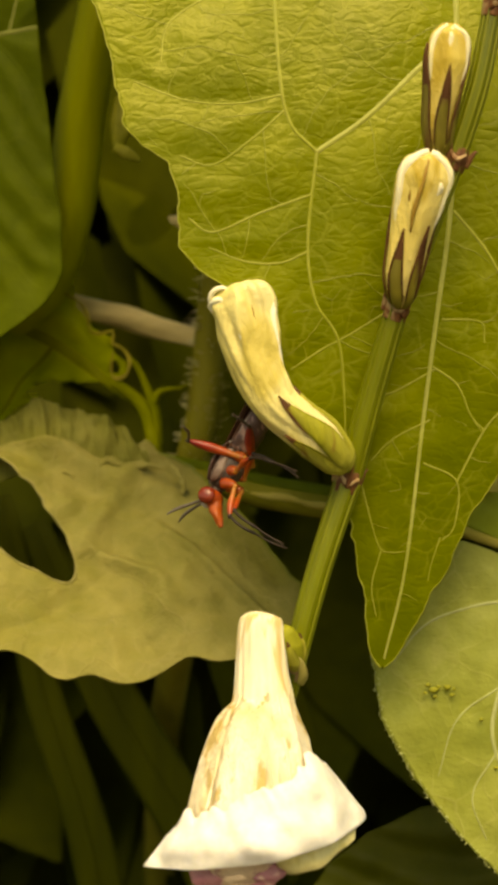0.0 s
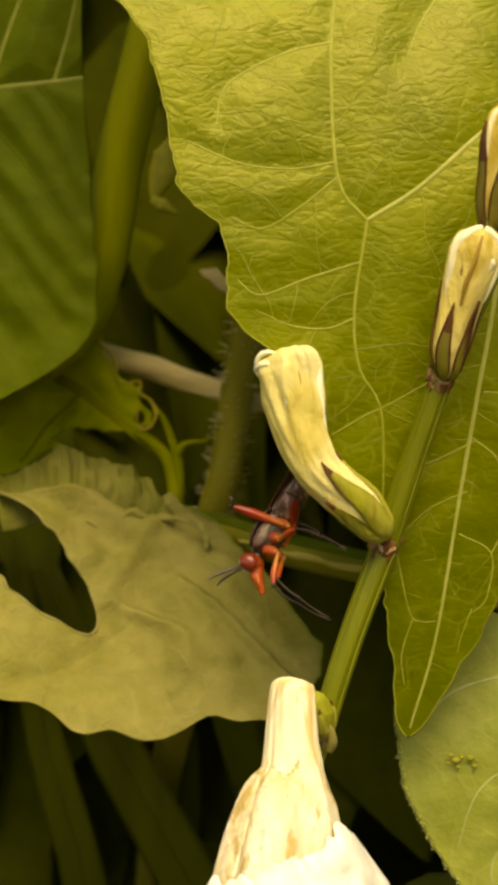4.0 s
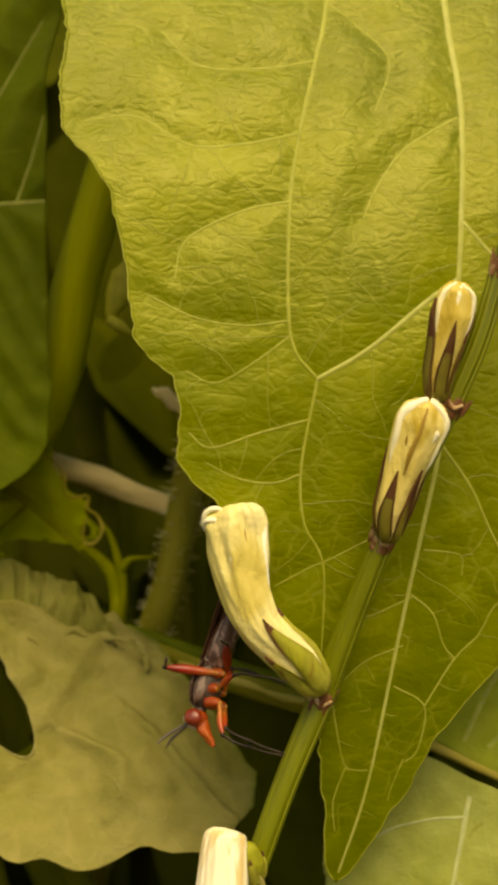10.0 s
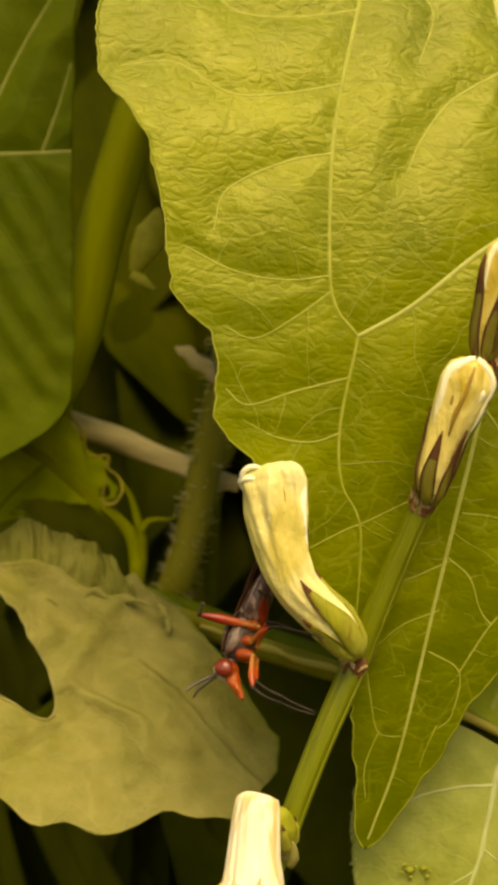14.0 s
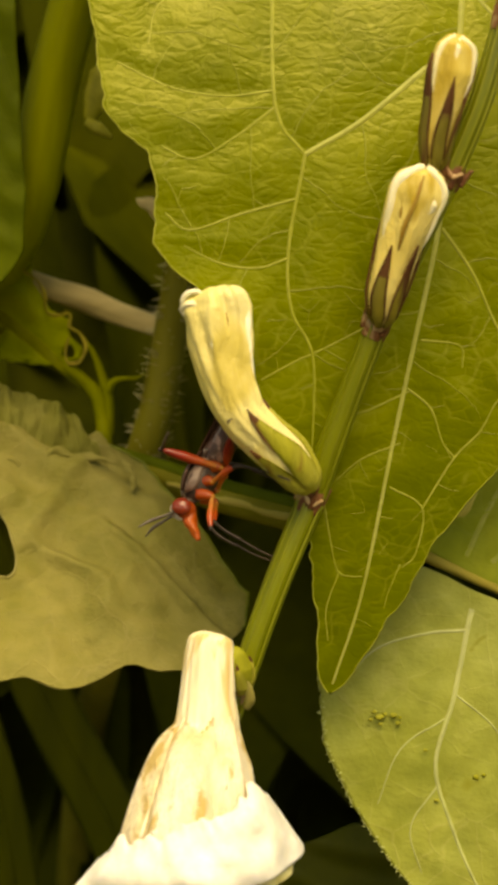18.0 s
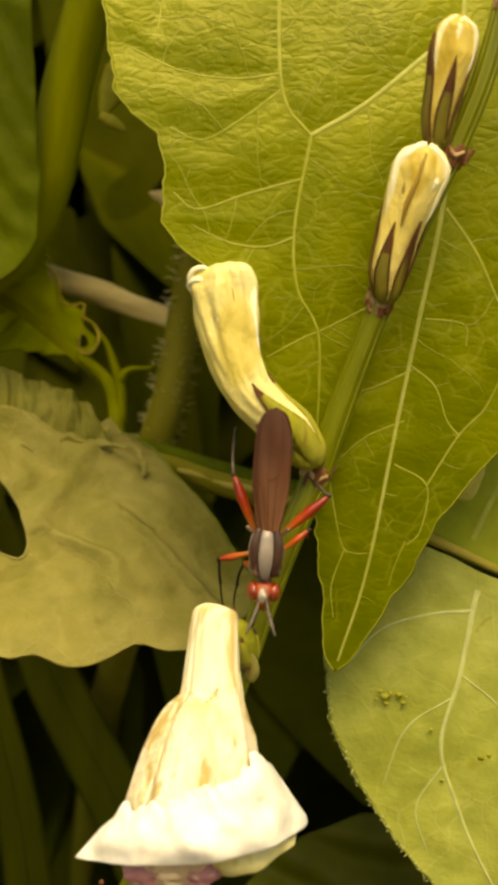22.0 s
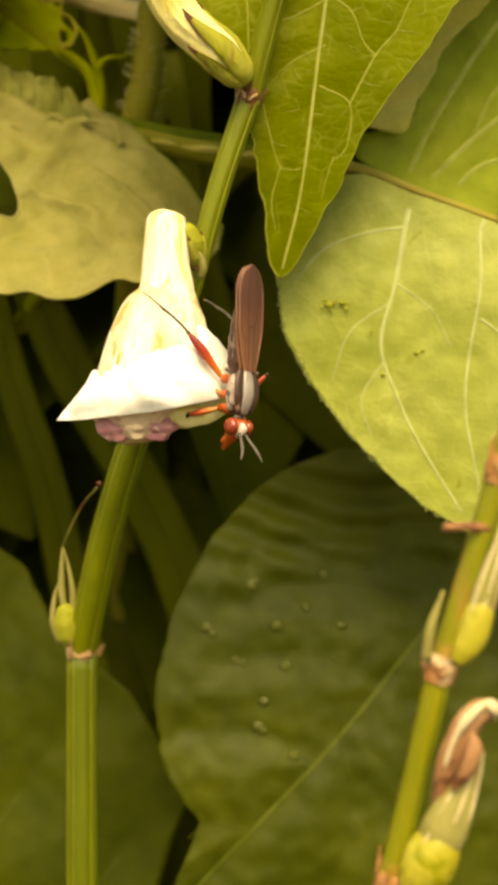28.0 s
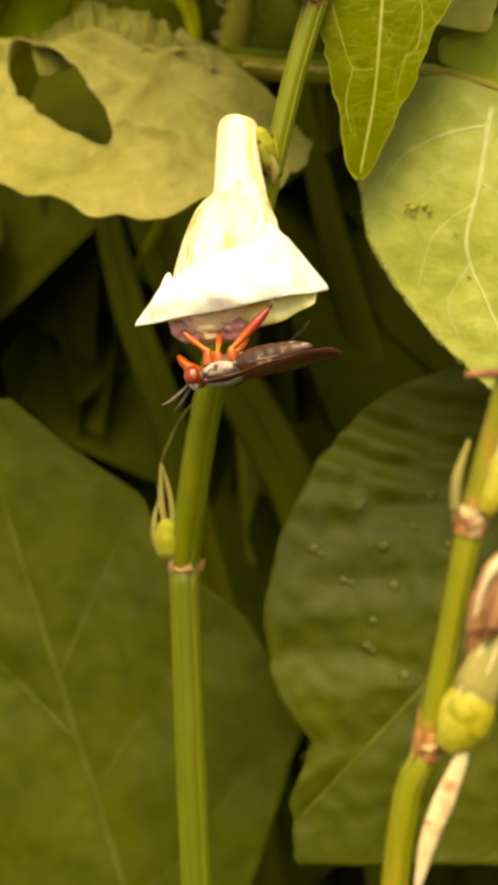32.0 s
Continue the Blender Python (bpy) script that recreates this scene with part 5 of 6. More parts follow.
def bud(parent, axis, radii, sepals, label, mat, flat=0.9, shape=None, rings=40, n=40):
    """A closed corolla in its calyx. sepals: angle, length (share of the axis), half-width, material."""
    if shape is None:
        shape = lambda u, a: 1 + 0.07 * np.cos(5 * a + 3 * u) * min(1, 3 * u)
    v, f = tube(axis, radii, n, rings, shape=shape, flat=flat)
    ob = part("bud", (v, f), mat, parent, label)
    grid = v.reshape(rings, n, 3)
    mid = grid.mean(1)

    def on(u, a, lift):
        x, y = u * (rings - 1), (a / (2 * math.pi) * n) % n
        i, j = min(int(x), rings - 2), int(y)
        p = [grid[i + di, (j + dj) % n] for di in (0, 1) for dj in (0, 1)]
        fx, fy = x - i, y - j
        q = p[0] * (1 - fx) * (1 - fy) + p[1] * (1 - fx) * fy + p[2] * fx * (1 - fy) + p[3] * fx * fy
        c = mid[i] * (1 - fx) + mid[i + 1] * fx
        return q + (q - c) / (np.linalg.norm(q - c) + 1e-9) * lift

    SKIN[ob.name] = on
    for a0, length, half, smat in sepals:
        lo, hi = [], []
        for k in range(15):
            u = k / 14
            w = half * 1.28 * (1 - u ** 1.5)
            lo.append((a0 - w, u * length))
            hi.append((a0 + w, u * length))
        verts, faces = [], []
        for k in range(15):
            for j in range(7):
                e = j / 6
                a = lo[k][0] * (1 - e) + hi[k][0] * e
                up = 0.14 + 0.2 * math.sin(math.pi * e) * (1 - k / 18) + 0.3 * max(0, k / 14 - 0.75)
                verts.append(on(lo[k][1] + 0.004, a, up))
        m = len(verts)
        verts += [on(lo[k][1] + 0.004, lo[k][0] * (1 - j / 6) + hi[k][0] * j / 6, -0.05) for k in range(15) for j in range(7)]
        faces = [(k * 7 + j, k * 7 + j + 1, k * 7 + j + 8, k * 7 + j + 7) for k in range(14) for j in range(6)]
        faces += [tuple(i + m for i in q[::-1]) for q in faces]
        for k in range(14):
            for j in (0, 6):
                faces.append((k * 7 + j, k * 7 + 7 + j, k * 7 + 7 + j + m, k * 7 + j + m))
        tip = {q for q in faces if min(i % m for i in q) >= 7 * (9 if smat is M_SEPAL_BROWN else 12)}
        part("sepal", (verts, [q for q in faces if q not in tip]), smat, ob, "brown-edged green sepal")
        part("sepal_tip", (verts, list(tip)), M_SEPAL_EDGE, ob, "dark brown sepal tip")
        if smat is M_SEPAL_BROWN:
            for rim in (lo, hi):
                part("sepal_edge", tube([on(u + 0.004, a, 0.2) for a, u in rim[2:]], [0.05, 0.09, 0.07, 0.03], 6, 30), M_SEPAL_EDGE, ob, "dark brown sepal margin")
    return ob


plant = thing("flowering_plant", (-30, 25, -320), "slender ribbed green stalk with cream buds and a drooping white flower", "flower plant")
stem_piece([(-0.2, 0.4, -0.3), (2.2, -1.3, 7), (4.6, -3.1, 14)], [1.14, 1.02, 0.92], plant, M_STEM)
stem_piece([(4.6, -3.1, 14), (7.3, -4.7, 20), (9.8, -6.0, 25.6)], [0.92, 0.9, 0.87], plant, M_STEM)
stem_piece([(9.8, -6, 25.6), (11.8, -7.2, 31), (13.4, -8, 37.2)], [0.87, 0.87, 0.84], plant, M_STEM)
stem_piece([(13.4, -8, 37.2), (15.5, -8.8, 44), (17.5, -9, 52), (19, -9, 60)], [0.84, 0.84, 0.8, 0.7], plant, M_STEM)
stem_piece([(-5.9, 0.9, -16.2), (-3.2, 0.5, -8), (-0.2, 0.3, -0.3)], [1.0, 1.06, 1.14], plant, M_STEM)
stem_piece([(-21.5, 13.7, -57), (-18.0, 9.3, -45.4), (-13.7, 4.6, -34), (-9, 2, -24), (-5.9, 0.9, -16.2)], [1.65, 1.6, 1.45, 1.25, 1.0], plant, M_STEM)
# The lowest stretch takes the darker stem colour, with its shade painted in.
stem_piece([(-30, 25, -320), (-26, 18, -150), (-23.2, 14.5, -90), (-22.2, 14, -70), (-21.5, 13.7, -57)], [2.2, 2.0, 1.75, 1.7, 1.65], plant, M_STEM_SHADE)
up = (0.42, -0.2, 1)
collar((-0.2, 0.2, -0.2), (0.33, -0.15, 1), 1.12, plant, 0.5)
collar((4.6, -3.1, 13.9), up, 0.95, plant, 2.0)
collar((9.8, -6.0, 25.5), up, 0.92, plant, 1.2)
collar((13.4, -8, 37.1), (0.3, -0.1, 1), 0.9, plant, 3.0)
collar((-5.9, 0.9, -16), (0.33, -0.1, 1), 1.02, plant, 0.2, bracts=0)
collar((-21.5, 13.7, -57), (0.25, -0.2, 1), 1.72, plant, 1.0, M_SCALE)


def folded(u, a):
    return 1 + (0.05 * np.cos(5 * a + 2 * u) + 0.07 * np.cos(3 * a - 6 * u) * u) * min(1.0, 2.5 * u)


def crumpled(u, a):
    """Petals folded over one another: a middle ridge, a sharp ridge on one side, hollows between them."""
    a = np.mod(a, 2 * np.pi)

    def crease(at, w, u0, u1):
        return np.exp(-((a - at) / w) ** 2) * np.clip((u - u0) / 0.1, 0, 1) * np.clip((u1 - u) / 0.1, 0, 1)

    f = 0.13 * crease(4.62 - 0.25 * (1 - u), 0.15, 0.62, 1.0) - 0.14 * crease(5.0, 0.17, 0.55, 1.05) + 0.14 * crease(5.75, 0.17, 0.25, 1.1)
    f = f - 0.1 * crease(4.2, 0.16, 0.66, 1.05) + 0.1 * crease(3.75, 0.2, 0.7, 1.1) - 0.08 * crease(3.3, 0.14, 0.5, 0.95) + 0.07 * crease(4.5, 0.1, 0.35, 0.68) - 0.06 * crease(4.9, 0.1, 0.35, 0.6)
    return 1 + f + (0.03 * np.cos(7 * a - 5 * u) + 0.025 * np.sin(13 * a + 17 * u) + 0.02 * np.sin(31 * u + 3 * a)) * min(1.0, 1.6 * u)


bent = bud(plant, [(-0.35, -1.7, 0.7), (-0.9, -2.0, 1.5), (-2.5, -2.6, 3.4), (-4.4, -3.0, 5.0), (-6.2, -3.3, 6.9), (-7.4, -3.4, 9.8), (-7.9, -3.4, 12.6), (-8.2, -3.3, 14.8), (-8.4, -3.3, 15.8), (-8.5, -3.2, 16.2)],
    [0.5, 1.35, 1.9, 1.85, 1.9, 2.2, 2.58, 2.72, 2.58, 1.7], [(5.0, 0.47, 0.56, M_SEPAL), (0.1, 0.46, 0.6, M_SEPAL), (3.9, 0.34, 0.5, M_SEPAL), (1.5, 0.4, 0.6, M_SEPAL), (2.7, 0.4, 0.6, M_SEPAL)],
    "bent cream-yellow bud with a folded blunt top", M_BUD, 0.9, crumpled, 90, 96)
for line, r, mat, sunk in (
        ([(0.9, 2.9), (0.94, 3.3), (0.95, 3.8), (0.94, 4.1)], [0.2, 0.5, 0.45, 0.2], M_FOLD, 0.26),
        ([(0.92, 4.58), (0.86, 4.58), (0.8, 4.56), (0.74, 4.53), (0.68, 4.5)], [0.2, 0.36, 0.3, 0.34, 0.1], M_FOLD, 0.3),
        ([(0.9, 5.72), (0.78, 5.72), (0.62, 5.74), (0.46, 5.76)], [0.2, 0.3, 0.28, 0.08], M_FOLD, 0.2),
        ([(0.9, 5.02), (0.8, 5.06), (0.66, 5.02), (0.5, 4.95)], [0.05, 0.1, 0.1, 0.04], M_CREASE, 0.08),
        ([(0.84, 4.3), (0.74, 4.3), (0.66, 4.32)], [0.04, 0.1, 0.04], M_CREASE, 0.08),
        ([(0.46, 4.98), (0.42, 4.87), (0.34, 4.7), (0.27, 4.57)], [0.05, 0.1, 0.08, 0.04], M_SEPAL_EDGE, -0.18)):
    fold(bent, line, r, mat, sunk=sunk)
part("loop", tube([(-10.8, -4.0, 14.4), (-10.9, -4.4, 15.5), (-10.5, -4.7, 16.1), (-9.8, -4.8, 16.25), (-9.1, -4.7, 16.0)], [0.14, 0.22, 0.25, 0.22, 0.12], 8, 22), M_FOLD, bent, "curled petal edge")
second = bud(plant, [(4.75, -4.1, 14.0), (4.85, -4.5, 14.7), (5.0, -4.9, 16.4), (5.6, -5.5, 18.8), (6.3, -6.1, 21.4), (7.0, -6.6, 23.9), (7.4, -6.8, 25.3), (7.5, -6.9, 25.9)],
    [0.45, 1.0, 1.42, 1.6, 1.88, 2.1, 1.75, 0.95], [(5.45, 0.54, 0.36, M_SEPAL_BROWN), (4.3, 0.5, 0.4, M_SEPAL_BROWN), (0.3, 0.6, 0.5, M_SEPAL_BROWN), (1.6, 0.5, 0.5, M_SEPAL_BROWN), (2.9, 0.6, 0.5, M_SEPAL_BROWN)],
    "golden cream bud in a brown-edged calyx", M_BUD_GOLD, 0.9, folded)
part("crease", tube([(7.3, -8.3, 25.0), (6.8, -8.45, 23.2), (6.0, -8.05, 21.2), (5.6, -7.5, 19.4)], [0.2, 0.12, 0.22, 0.06], 8, 22, flat=0.5), M_CREASE, second, "brown crease in the bud")
for line, r, mat, sunk in (
        ([(0.5, 3.75), (0.68, 3.7), (0.84, 3.8), (0.95, 4.2), (0.985, 4.7)], [0.1, 0.4, 0.45, 0.42, 0.34], M_FOLD, 0.14),
        ([(0.5, 5.9), (0.68, 5.95), (0.84, 5.85), (0.95, 5.4), (0.985, 4.9)], [0.1, 0.4, 0.42, 0.42, 0.34], M_FOLD, 0.14),
        ([(0.9, 4.3), (0.8, 4.3), (0.68, 4.3), (0.6, 4.35)], [0.1, 0.2, 0.3, 0.1], M_CREASE, 0.2),
        ([(0.86, 5.4), (0.76, 5.5), (0.68, 5.4)], [0.1, 0.4, 0.12], M_FOLD, 0.2)):
    fold(second, line, r, mat, sunk=sunk)
third = bud(plant, [(8.3, -6.8, 25.8), (8.3, -7.0, 26.4), (8.4, -7.4, 28.2), (8.8, -7.9, 30.4), (9.2, -8.3, 32.8), (9.5, -8.5, 34.7), (9.6, -8.6, 35.6)],
    [0.4, 0.85, 1.15, 1.35, 1.6, 1.45, 0.7], [(4.8, 0.66, 0.4, M_SEPAL_BROWN), (3.5, 0.8, 0.5, M_SEPAL_BROWN), (6.1, 0.8, 0.45, M_SEPAL_BROWN), (1.0, 0.7, 0.5, M_SEPAL), (2.2, 0.7, 0.5, M_SEPAL)],
    "small golden bud in a dark-tipped calyx", M_BUD_GOLD, 0.9, folded)
for line, r, mat, sunk in (
        ([(0.55, 3.8), (0.72, 3.75), (0.88, 3.9), (0.97, 4.5)], [0.1, 0.24, 0.26, 0.2], M_FOLD, 0.06),
        ([(0.55, 5.85), (0.72, 5.9), (0.88, 5.7), (0.97, 5.0)], [0.1, 0.24, 0.26, 0.2], M_FOLD, 0.06),
        ([(0.94, 4.75), (0.85, 4.72), (0.75, 4.75)], [0.22, 0.26, 0.1], M_FOLD, 0.12)):
    fold(third, line, r, mat, sunk=sunk)
fourth = bud(plant, [(13.8, -9.4, 38), (14.6, -10.2, 40), (15.4, -10.6, 43), (16, -10.8, 46), (16.3, -10.8, 47)], [0.8, 1.4, 1.6, 1.3, 0.3], [(4.8, 0.8, 0.5, M_SEPAL_BROWN), (3.2, 0.9, 0.5, M_SEPAL_BROWN), (0.2, 0.9, 0.5, M_SEPAL_BROWN), (1.7, 0.8, 0.5, M_SEPAL)], "young bud still in its calyx", M_SEPAL, 0.9)

# the open flower, hanging
fv, ff = tube([(-8.2, -2.2, -11.0), (-8.25, -2.3, -11.4), (-8.3, -2.5, -13), (-8.4, -2.8, -16), (-8.4, -3.1, -18.3), (-8.75, -3.8, -20.4), (-9.1, -4.4, -23), (-9.4, -5.0, -26), (-9.6, -5.4, -28.6)],
    [1.0, 1.75, 2.0, 2.2, 2.55, 3.8, 4.6, 5.3, 5.7], 72, 60, shape=lambda u, a: 1 + 0.04 * np.cos(9 * a + 1 + 2 * u) * np.clip(3 * u - 0.6, 0, 1) + 0.03 * np.cos(5 * a) + 0.025 * np.cos(17 * a + 4 * u), flat=0.85, caps=False)
cut = [22 + int(5 * abs(noise.noise(Vector((math.cos(k * math.tau / 72) * 3, math.sin(k * math.tau / 72) * 3, 0.5))) * 2)) for k in range(72)]
upper = [q for q in ff if q[0] // 72 < cut[q[0] % 72]]
flower = part("flower", (fv, [q for q in ff if q[0] // 72 >= cut[q[0] % 72]]), M_TUBE, plant, "cream trumpet-shaped corolla hanging mouth down")
part("neck", (fv, upper + [tuple(range(72))]), M_NECK, flower, "creamy white neck of the corolla")
for a0, r in ((-2.45, 0.16), (-2.05, 0.12), (-1.78, 0.17), (-1.36, 0.11), (-1.0, 0.16), (-0.66, 0.12)):
    pts = [(-8.4 + 2.4 * math.cos(a0), -2.9 + 2.2 * math.sin(a0), -17.4), (-8.8 + 3.65 * math.cos(a0), -3.8 + 3.25 * math.sin(a0), -20.4), (-9.1 + 4.55 * math.cos(a0), -4.4 + 4.0 * math.sin(a0), -23), (-9.4 + 5.3 * math.cos(a0), -5 + 4.6 * math.sin(a0), -26)]
    part("corolla_rib", tube([np.array(p) + np.array([0.12 * math.sin(9 * a0 + 2 * k), 0.12, 0]) for k, p in enumerate(pts)], [0.06, r, r * 0.7, 0.1], 6, 24, shape=lambda u, a: 1 + 0.35 * np.sin(21 * u + a0 * 7)), M_NECK, flower)
petal = patch([(-18.7, -7.2, -30.0), (-15.6, -9.4, -29.8), (-12, -10.9, -29.4), (-8.6, -11.3, -29.1), (-5.4, -10.5, -28.6), (-2.8, -8.2, -28.3), (-0.7, -4.6, -28.0), (-0.6, -2.8, -27.6)],
    [(-16.5, -7.4, -27.4), (-15.1, -8.5, -26.2), (-13.2, -9.3, -25.3), (-10.6, -9.9, -24.6), (-8.2, -9.8, -23.9), (-6.4, -8.9, -22.8), (-4.7, -7.3, -22.0), (-4.0, -5.4, -22.4)], (0.0, -0.8, 0.1), 150, 34, rag=1.1, ripple=0.75, thick=0.2, seed=1.0)
part("petal", petal, M_PETAL, flower, "white reflexed petal rim with a frayed edge")
petal = patch([(-8.0, -7.6, -30.9), (-6.2, -8.4, -31.0), (-4.0, -7.6, -30.4), (-1.6, -5.6, -29.2)], [(-9, -8.4, -29.2), (-6.2, -8.4, -28.8), (-3.6, -6.8, -28.4), (-1.4, -4.4, -28.0)], (0, -0.4, -0.2), 30, 10, ripple=0.3, seed=6.0)
part("petal", petal, M_BUD, flower, "ochre-tinted petal under the rim")
petal = patch([(-14.2, -6.2, -31.2), (-12.9, -6.6, -32.3), (-11, -6.9, -32.4), (-9.3, -6.8, -32.1), (-8.1, -6.4, -31.2)], [(-15.4, -8, -29.4), (-13, -9.6, -29.3), (-11, -10, -29.3), (-9, -9.8, -29.2), (-7.6, -9, -29.0)], (0, -0.6, -0.4), 34, 12, ripple=0.4, seed=8.0)
lip = part("lip", petal, M_LIP, flower, "pale lower lip with purple blotches")
for bx, by, bz, sx, sz, mat, words in ((-13.1, -8.2, -30.7, 1.75, 1.35, M_PURPLE, "crumpled purple lobe of the lip"), (-9.3, -8.1, -30.7, 1.8, 1.3, M_PURPLE, "crumpled purple lobe of the lip"), (-11.2, -8.5, -30.6, 1.1, 1.2, M_LIP, "pale pink middle lobe of the lip")):
    part("lobe", ball((bx, by, bz), (sx, 0.95, sz), None, 30, 20, 0.35), mat, lip, words)
petal = patch([(-15.0, -2.6, -29.6), (-11, 0.6, -30), (-7, 0.6, -29.8), (-3.4, -1.6, -29)], [(-14, -3.4, -26.4), (-11, -0.4, -26.4), (-7.4, -0.4, -26.2), (-4.4, -2.4, -25.8)], (0, 0.5, 0), 30, 10, ripple=0.4, seed=10.0)
part("petal", petal, M_PETAL, flower)
neck_bud = bud(plant, [(-5.7, -0.9, -15.6), (-5.8, -1.5, -14.9), (-6.0, -2.0, -13.8), (-6.3, -2.2, -12.7), (-6.6, -2.2, -12.1)], [0.5, 0.95, 1.12, 0.9, 0.35], [(4.7, 0.7, 0.6, M_SEPAL), (0.1, 0.7, 0.5, M_SEPAL), (3.3, 0.7, 0.5, M_SEPAL)], "small round olive-green bud at the flower's neck", M_GALL)
part("bract", tube([(-5.3, -1.4, -17.2), (-5.0, -1.9, -16.3), (-5.2, -2.2, -15.2), (-5.6, -2.3, -14.6)], [0.3, 0.42, 0.34, 0.08], 8, 12, flat=0.4), M_SEPAL_DRY, plant, "pale papery bract")

# the small withered bud at the lower node
lowbud = bud(plant, [(-22.5, 12.6, -56.2), (-22.7, 12.3, -55.2), (-22.8, 12.2, -53.6), (-22.7, 12.2, -52.2), (-22.6, 12.2, -51.6)], [0.5, 1.1, 1.3, 1.0, 0.4], [(3.0, 0.8, 0.5, M_SEPAL_DRY), (0.5, 0.8, 0.5, M_SEPAL_DRY)], "small round olive-yellow seed bud", M_GALL)
for pts, r in (([(-22.9, 12.6, -53), (-23.2, 12.4, -50), (-23.0, 12.3, -47), (-22.8, 12.3, -45)], 0.42), ([(-22.2, 12.2, -53), (-21.9, 12.0, -50.4), (-22.2, 12.0, -47.6), (-22.7, 12.1, -45.4)], 0.36), ([(-23.8, 12.8, -56), (-24.4, 12.6, -53.6), (-24.1, 12.6, -51.0), (-23.6, 12.6, -49.4)], 0.4)):
    part("bract", tube(pts, [r * 0.8, r, r * 0.6, 0.05], 8, 16, flat=0.45), M_SEPAL_DRY, plant, "withered olive-brown bract")
part("filament", tube([(-22.8, 12.3, -45.2), (-22.0, 12.4, -43.4), (-20.4, 12.7, -40.6), (-18.7, 13, -38.8)], [0.09, 0.09, 0.08, 0.07], 5, 16), M_SEPAL_BROWN, plant, "fine brown style left from a flower")
part("stigma", ball((-18.6, 13, -38.5), (0.28, 0.28, 0.28), None, 8, 6), M_NODE, plant)

# ---- the neighbouring stalk, close by
near = thing("seeding_stalk", (-10, -40, -320), "yellow-green ribbed stalk with seed buds and dried flowers", "flower plant")
npts = [(28, -41, 22), (24, -42, 0), (21.2, -42, -13.9), (20.3, -42, -18.1), (17.15, -42, -31.4), (13.0, -42, -44.3), (9.3, -42, -59), (6.4, -42, -69), (0, -42, -120), (-10, -40, -320)]
for k, (a, b) in enumerate(((0, 3), (3, 4), (4, 5), (5, 6), (6, 9))):
    stem_piece(npts[a:b + 1], [0.72, 0.68, 0.74] if k < 2 else [0.86, 0.76, 0.84] if k < 4 else [0.86, 1.1, 2.0], near, M_STEM_YELLOW)
for k, s in ((3, 0.4), (4, 1.4), (5, 2.6), (6, 0.9)):
    collar(npts[k], (0.27, 0, 1), 1.0, near, s, M_NODE_RED, 3)
    low, high = np.array(npts[k + 1]), np.array(npts[k - 1])
    for end, share in ((low, 1.6), (high, 2.6)):
        way = (end - np.array(npts[k])) / np.linalg.norm(end - np.array(npts[k]))
        part("node_flush", tube([np.array(npts[k]), np.array(npts[k]) + way * share * 0.6, np.array(npts[k]) + way * share], [0.92, 0.85, 0.7], 24, 12, shape=ribbed), M_FLUSH, near, "russet flush of the stalk beside its joint")
for base, tip, r in (((18.7, -43, -31.2), (21.2, -43, -22.5), 1.5), ((14.6, -43, -43.2), (17.6, -43, -33.8), 0.95), ((11.2, -43.2, -58.4), (15.3, -43.2, -49.6), 1.65)):
    a, d = np.array(base), np.array(tip) - np.array(base)
    sheath = part("seed_bud", tube([a + d * 0.16, a + d * 0.28, a + d * 0.42, a + d * 0.6, a + d * 0.8, a + d], [r * 0.6, r * 0.86, r * 0.93, r * 0.78, r * 0.46, 0.1], 40, 40, shape=lambda u, q: 1 + 0.03 * u * np.cos(9 * q + 2 * u) + 0.03 * np.cos(2 * q + 1), flat=0.8), M_SEPAL_DRY, near, "papery olive seed bud")
    for side in (-0.75, 0.1, 0.8):
        part("sepal_edge", tube([a + d * 0.3 + np.array([side * r * 0.95, -r * 0.72 * (1 - 0.4 * abs(side)), 0]), a + d * 0.6 + np.array([side * r * 0.75, -r * 0.6 * (1 - 0.4 * abs(side)), 0]), a + d * 0.85 + np.array([side * r * 0.4, -r * 0.3, 0]), a + d * (0.97 + 0.05 * side) + np.array([side * 0.25, -0.1, 0])], [0.07, 0.1, 0.09, 0.03], 6, 20), M_CHAFF, sheath, "pale dry sepal edge")
    part("seed_swelling", tube([a - d * 0.06 - np.array([0.5, 0, 0]), a + d * 0.03 - np.array([0.2, 0, 0]), a + d * 0.12, a + d * 0.21, a + d * 0.29, a + d * 0.36], [r * 0.5, r * 0.88, r * 1.04, r * 1.06, r * 0.98, r * 0.84], 32, 30, shape=lambda u, q: 1 + 0.04 * np.sin(2 * q + 4 * u) + 0.02 * np.sin(5 * q - 3 * u), flat=0.82), M_BULGE, near, "glossy yellow swelling")
part("stub", tube([(16.2, -42.6, -35.1), (14.8, -43, -34.9), (13.2, -43.2, -34.9)], [0.28, 0.3, 0.26], 8, 8), M_DRIED, near, "broken dry stub")
part("dried_flower", tube([(12.6, -43, -53.2), (13.0, -43.4, -51), (13.8, -43.8, -48.9), (14.7, -44, -47.3), (15.6, -43.8, -46.7), (15.9, -43.4, -47.5)], [0.5, 0.85, 0.9, 0.8, 0.75, 0.35], 14, 26, shape=lambda u, a: 1 + 0.16 * np.sin(3 * a + u * 7) + 0.1 * np.sin(7 * a - u * 11), flat=0.6), M_DRIED, near, "shrivelled brown dried flower")
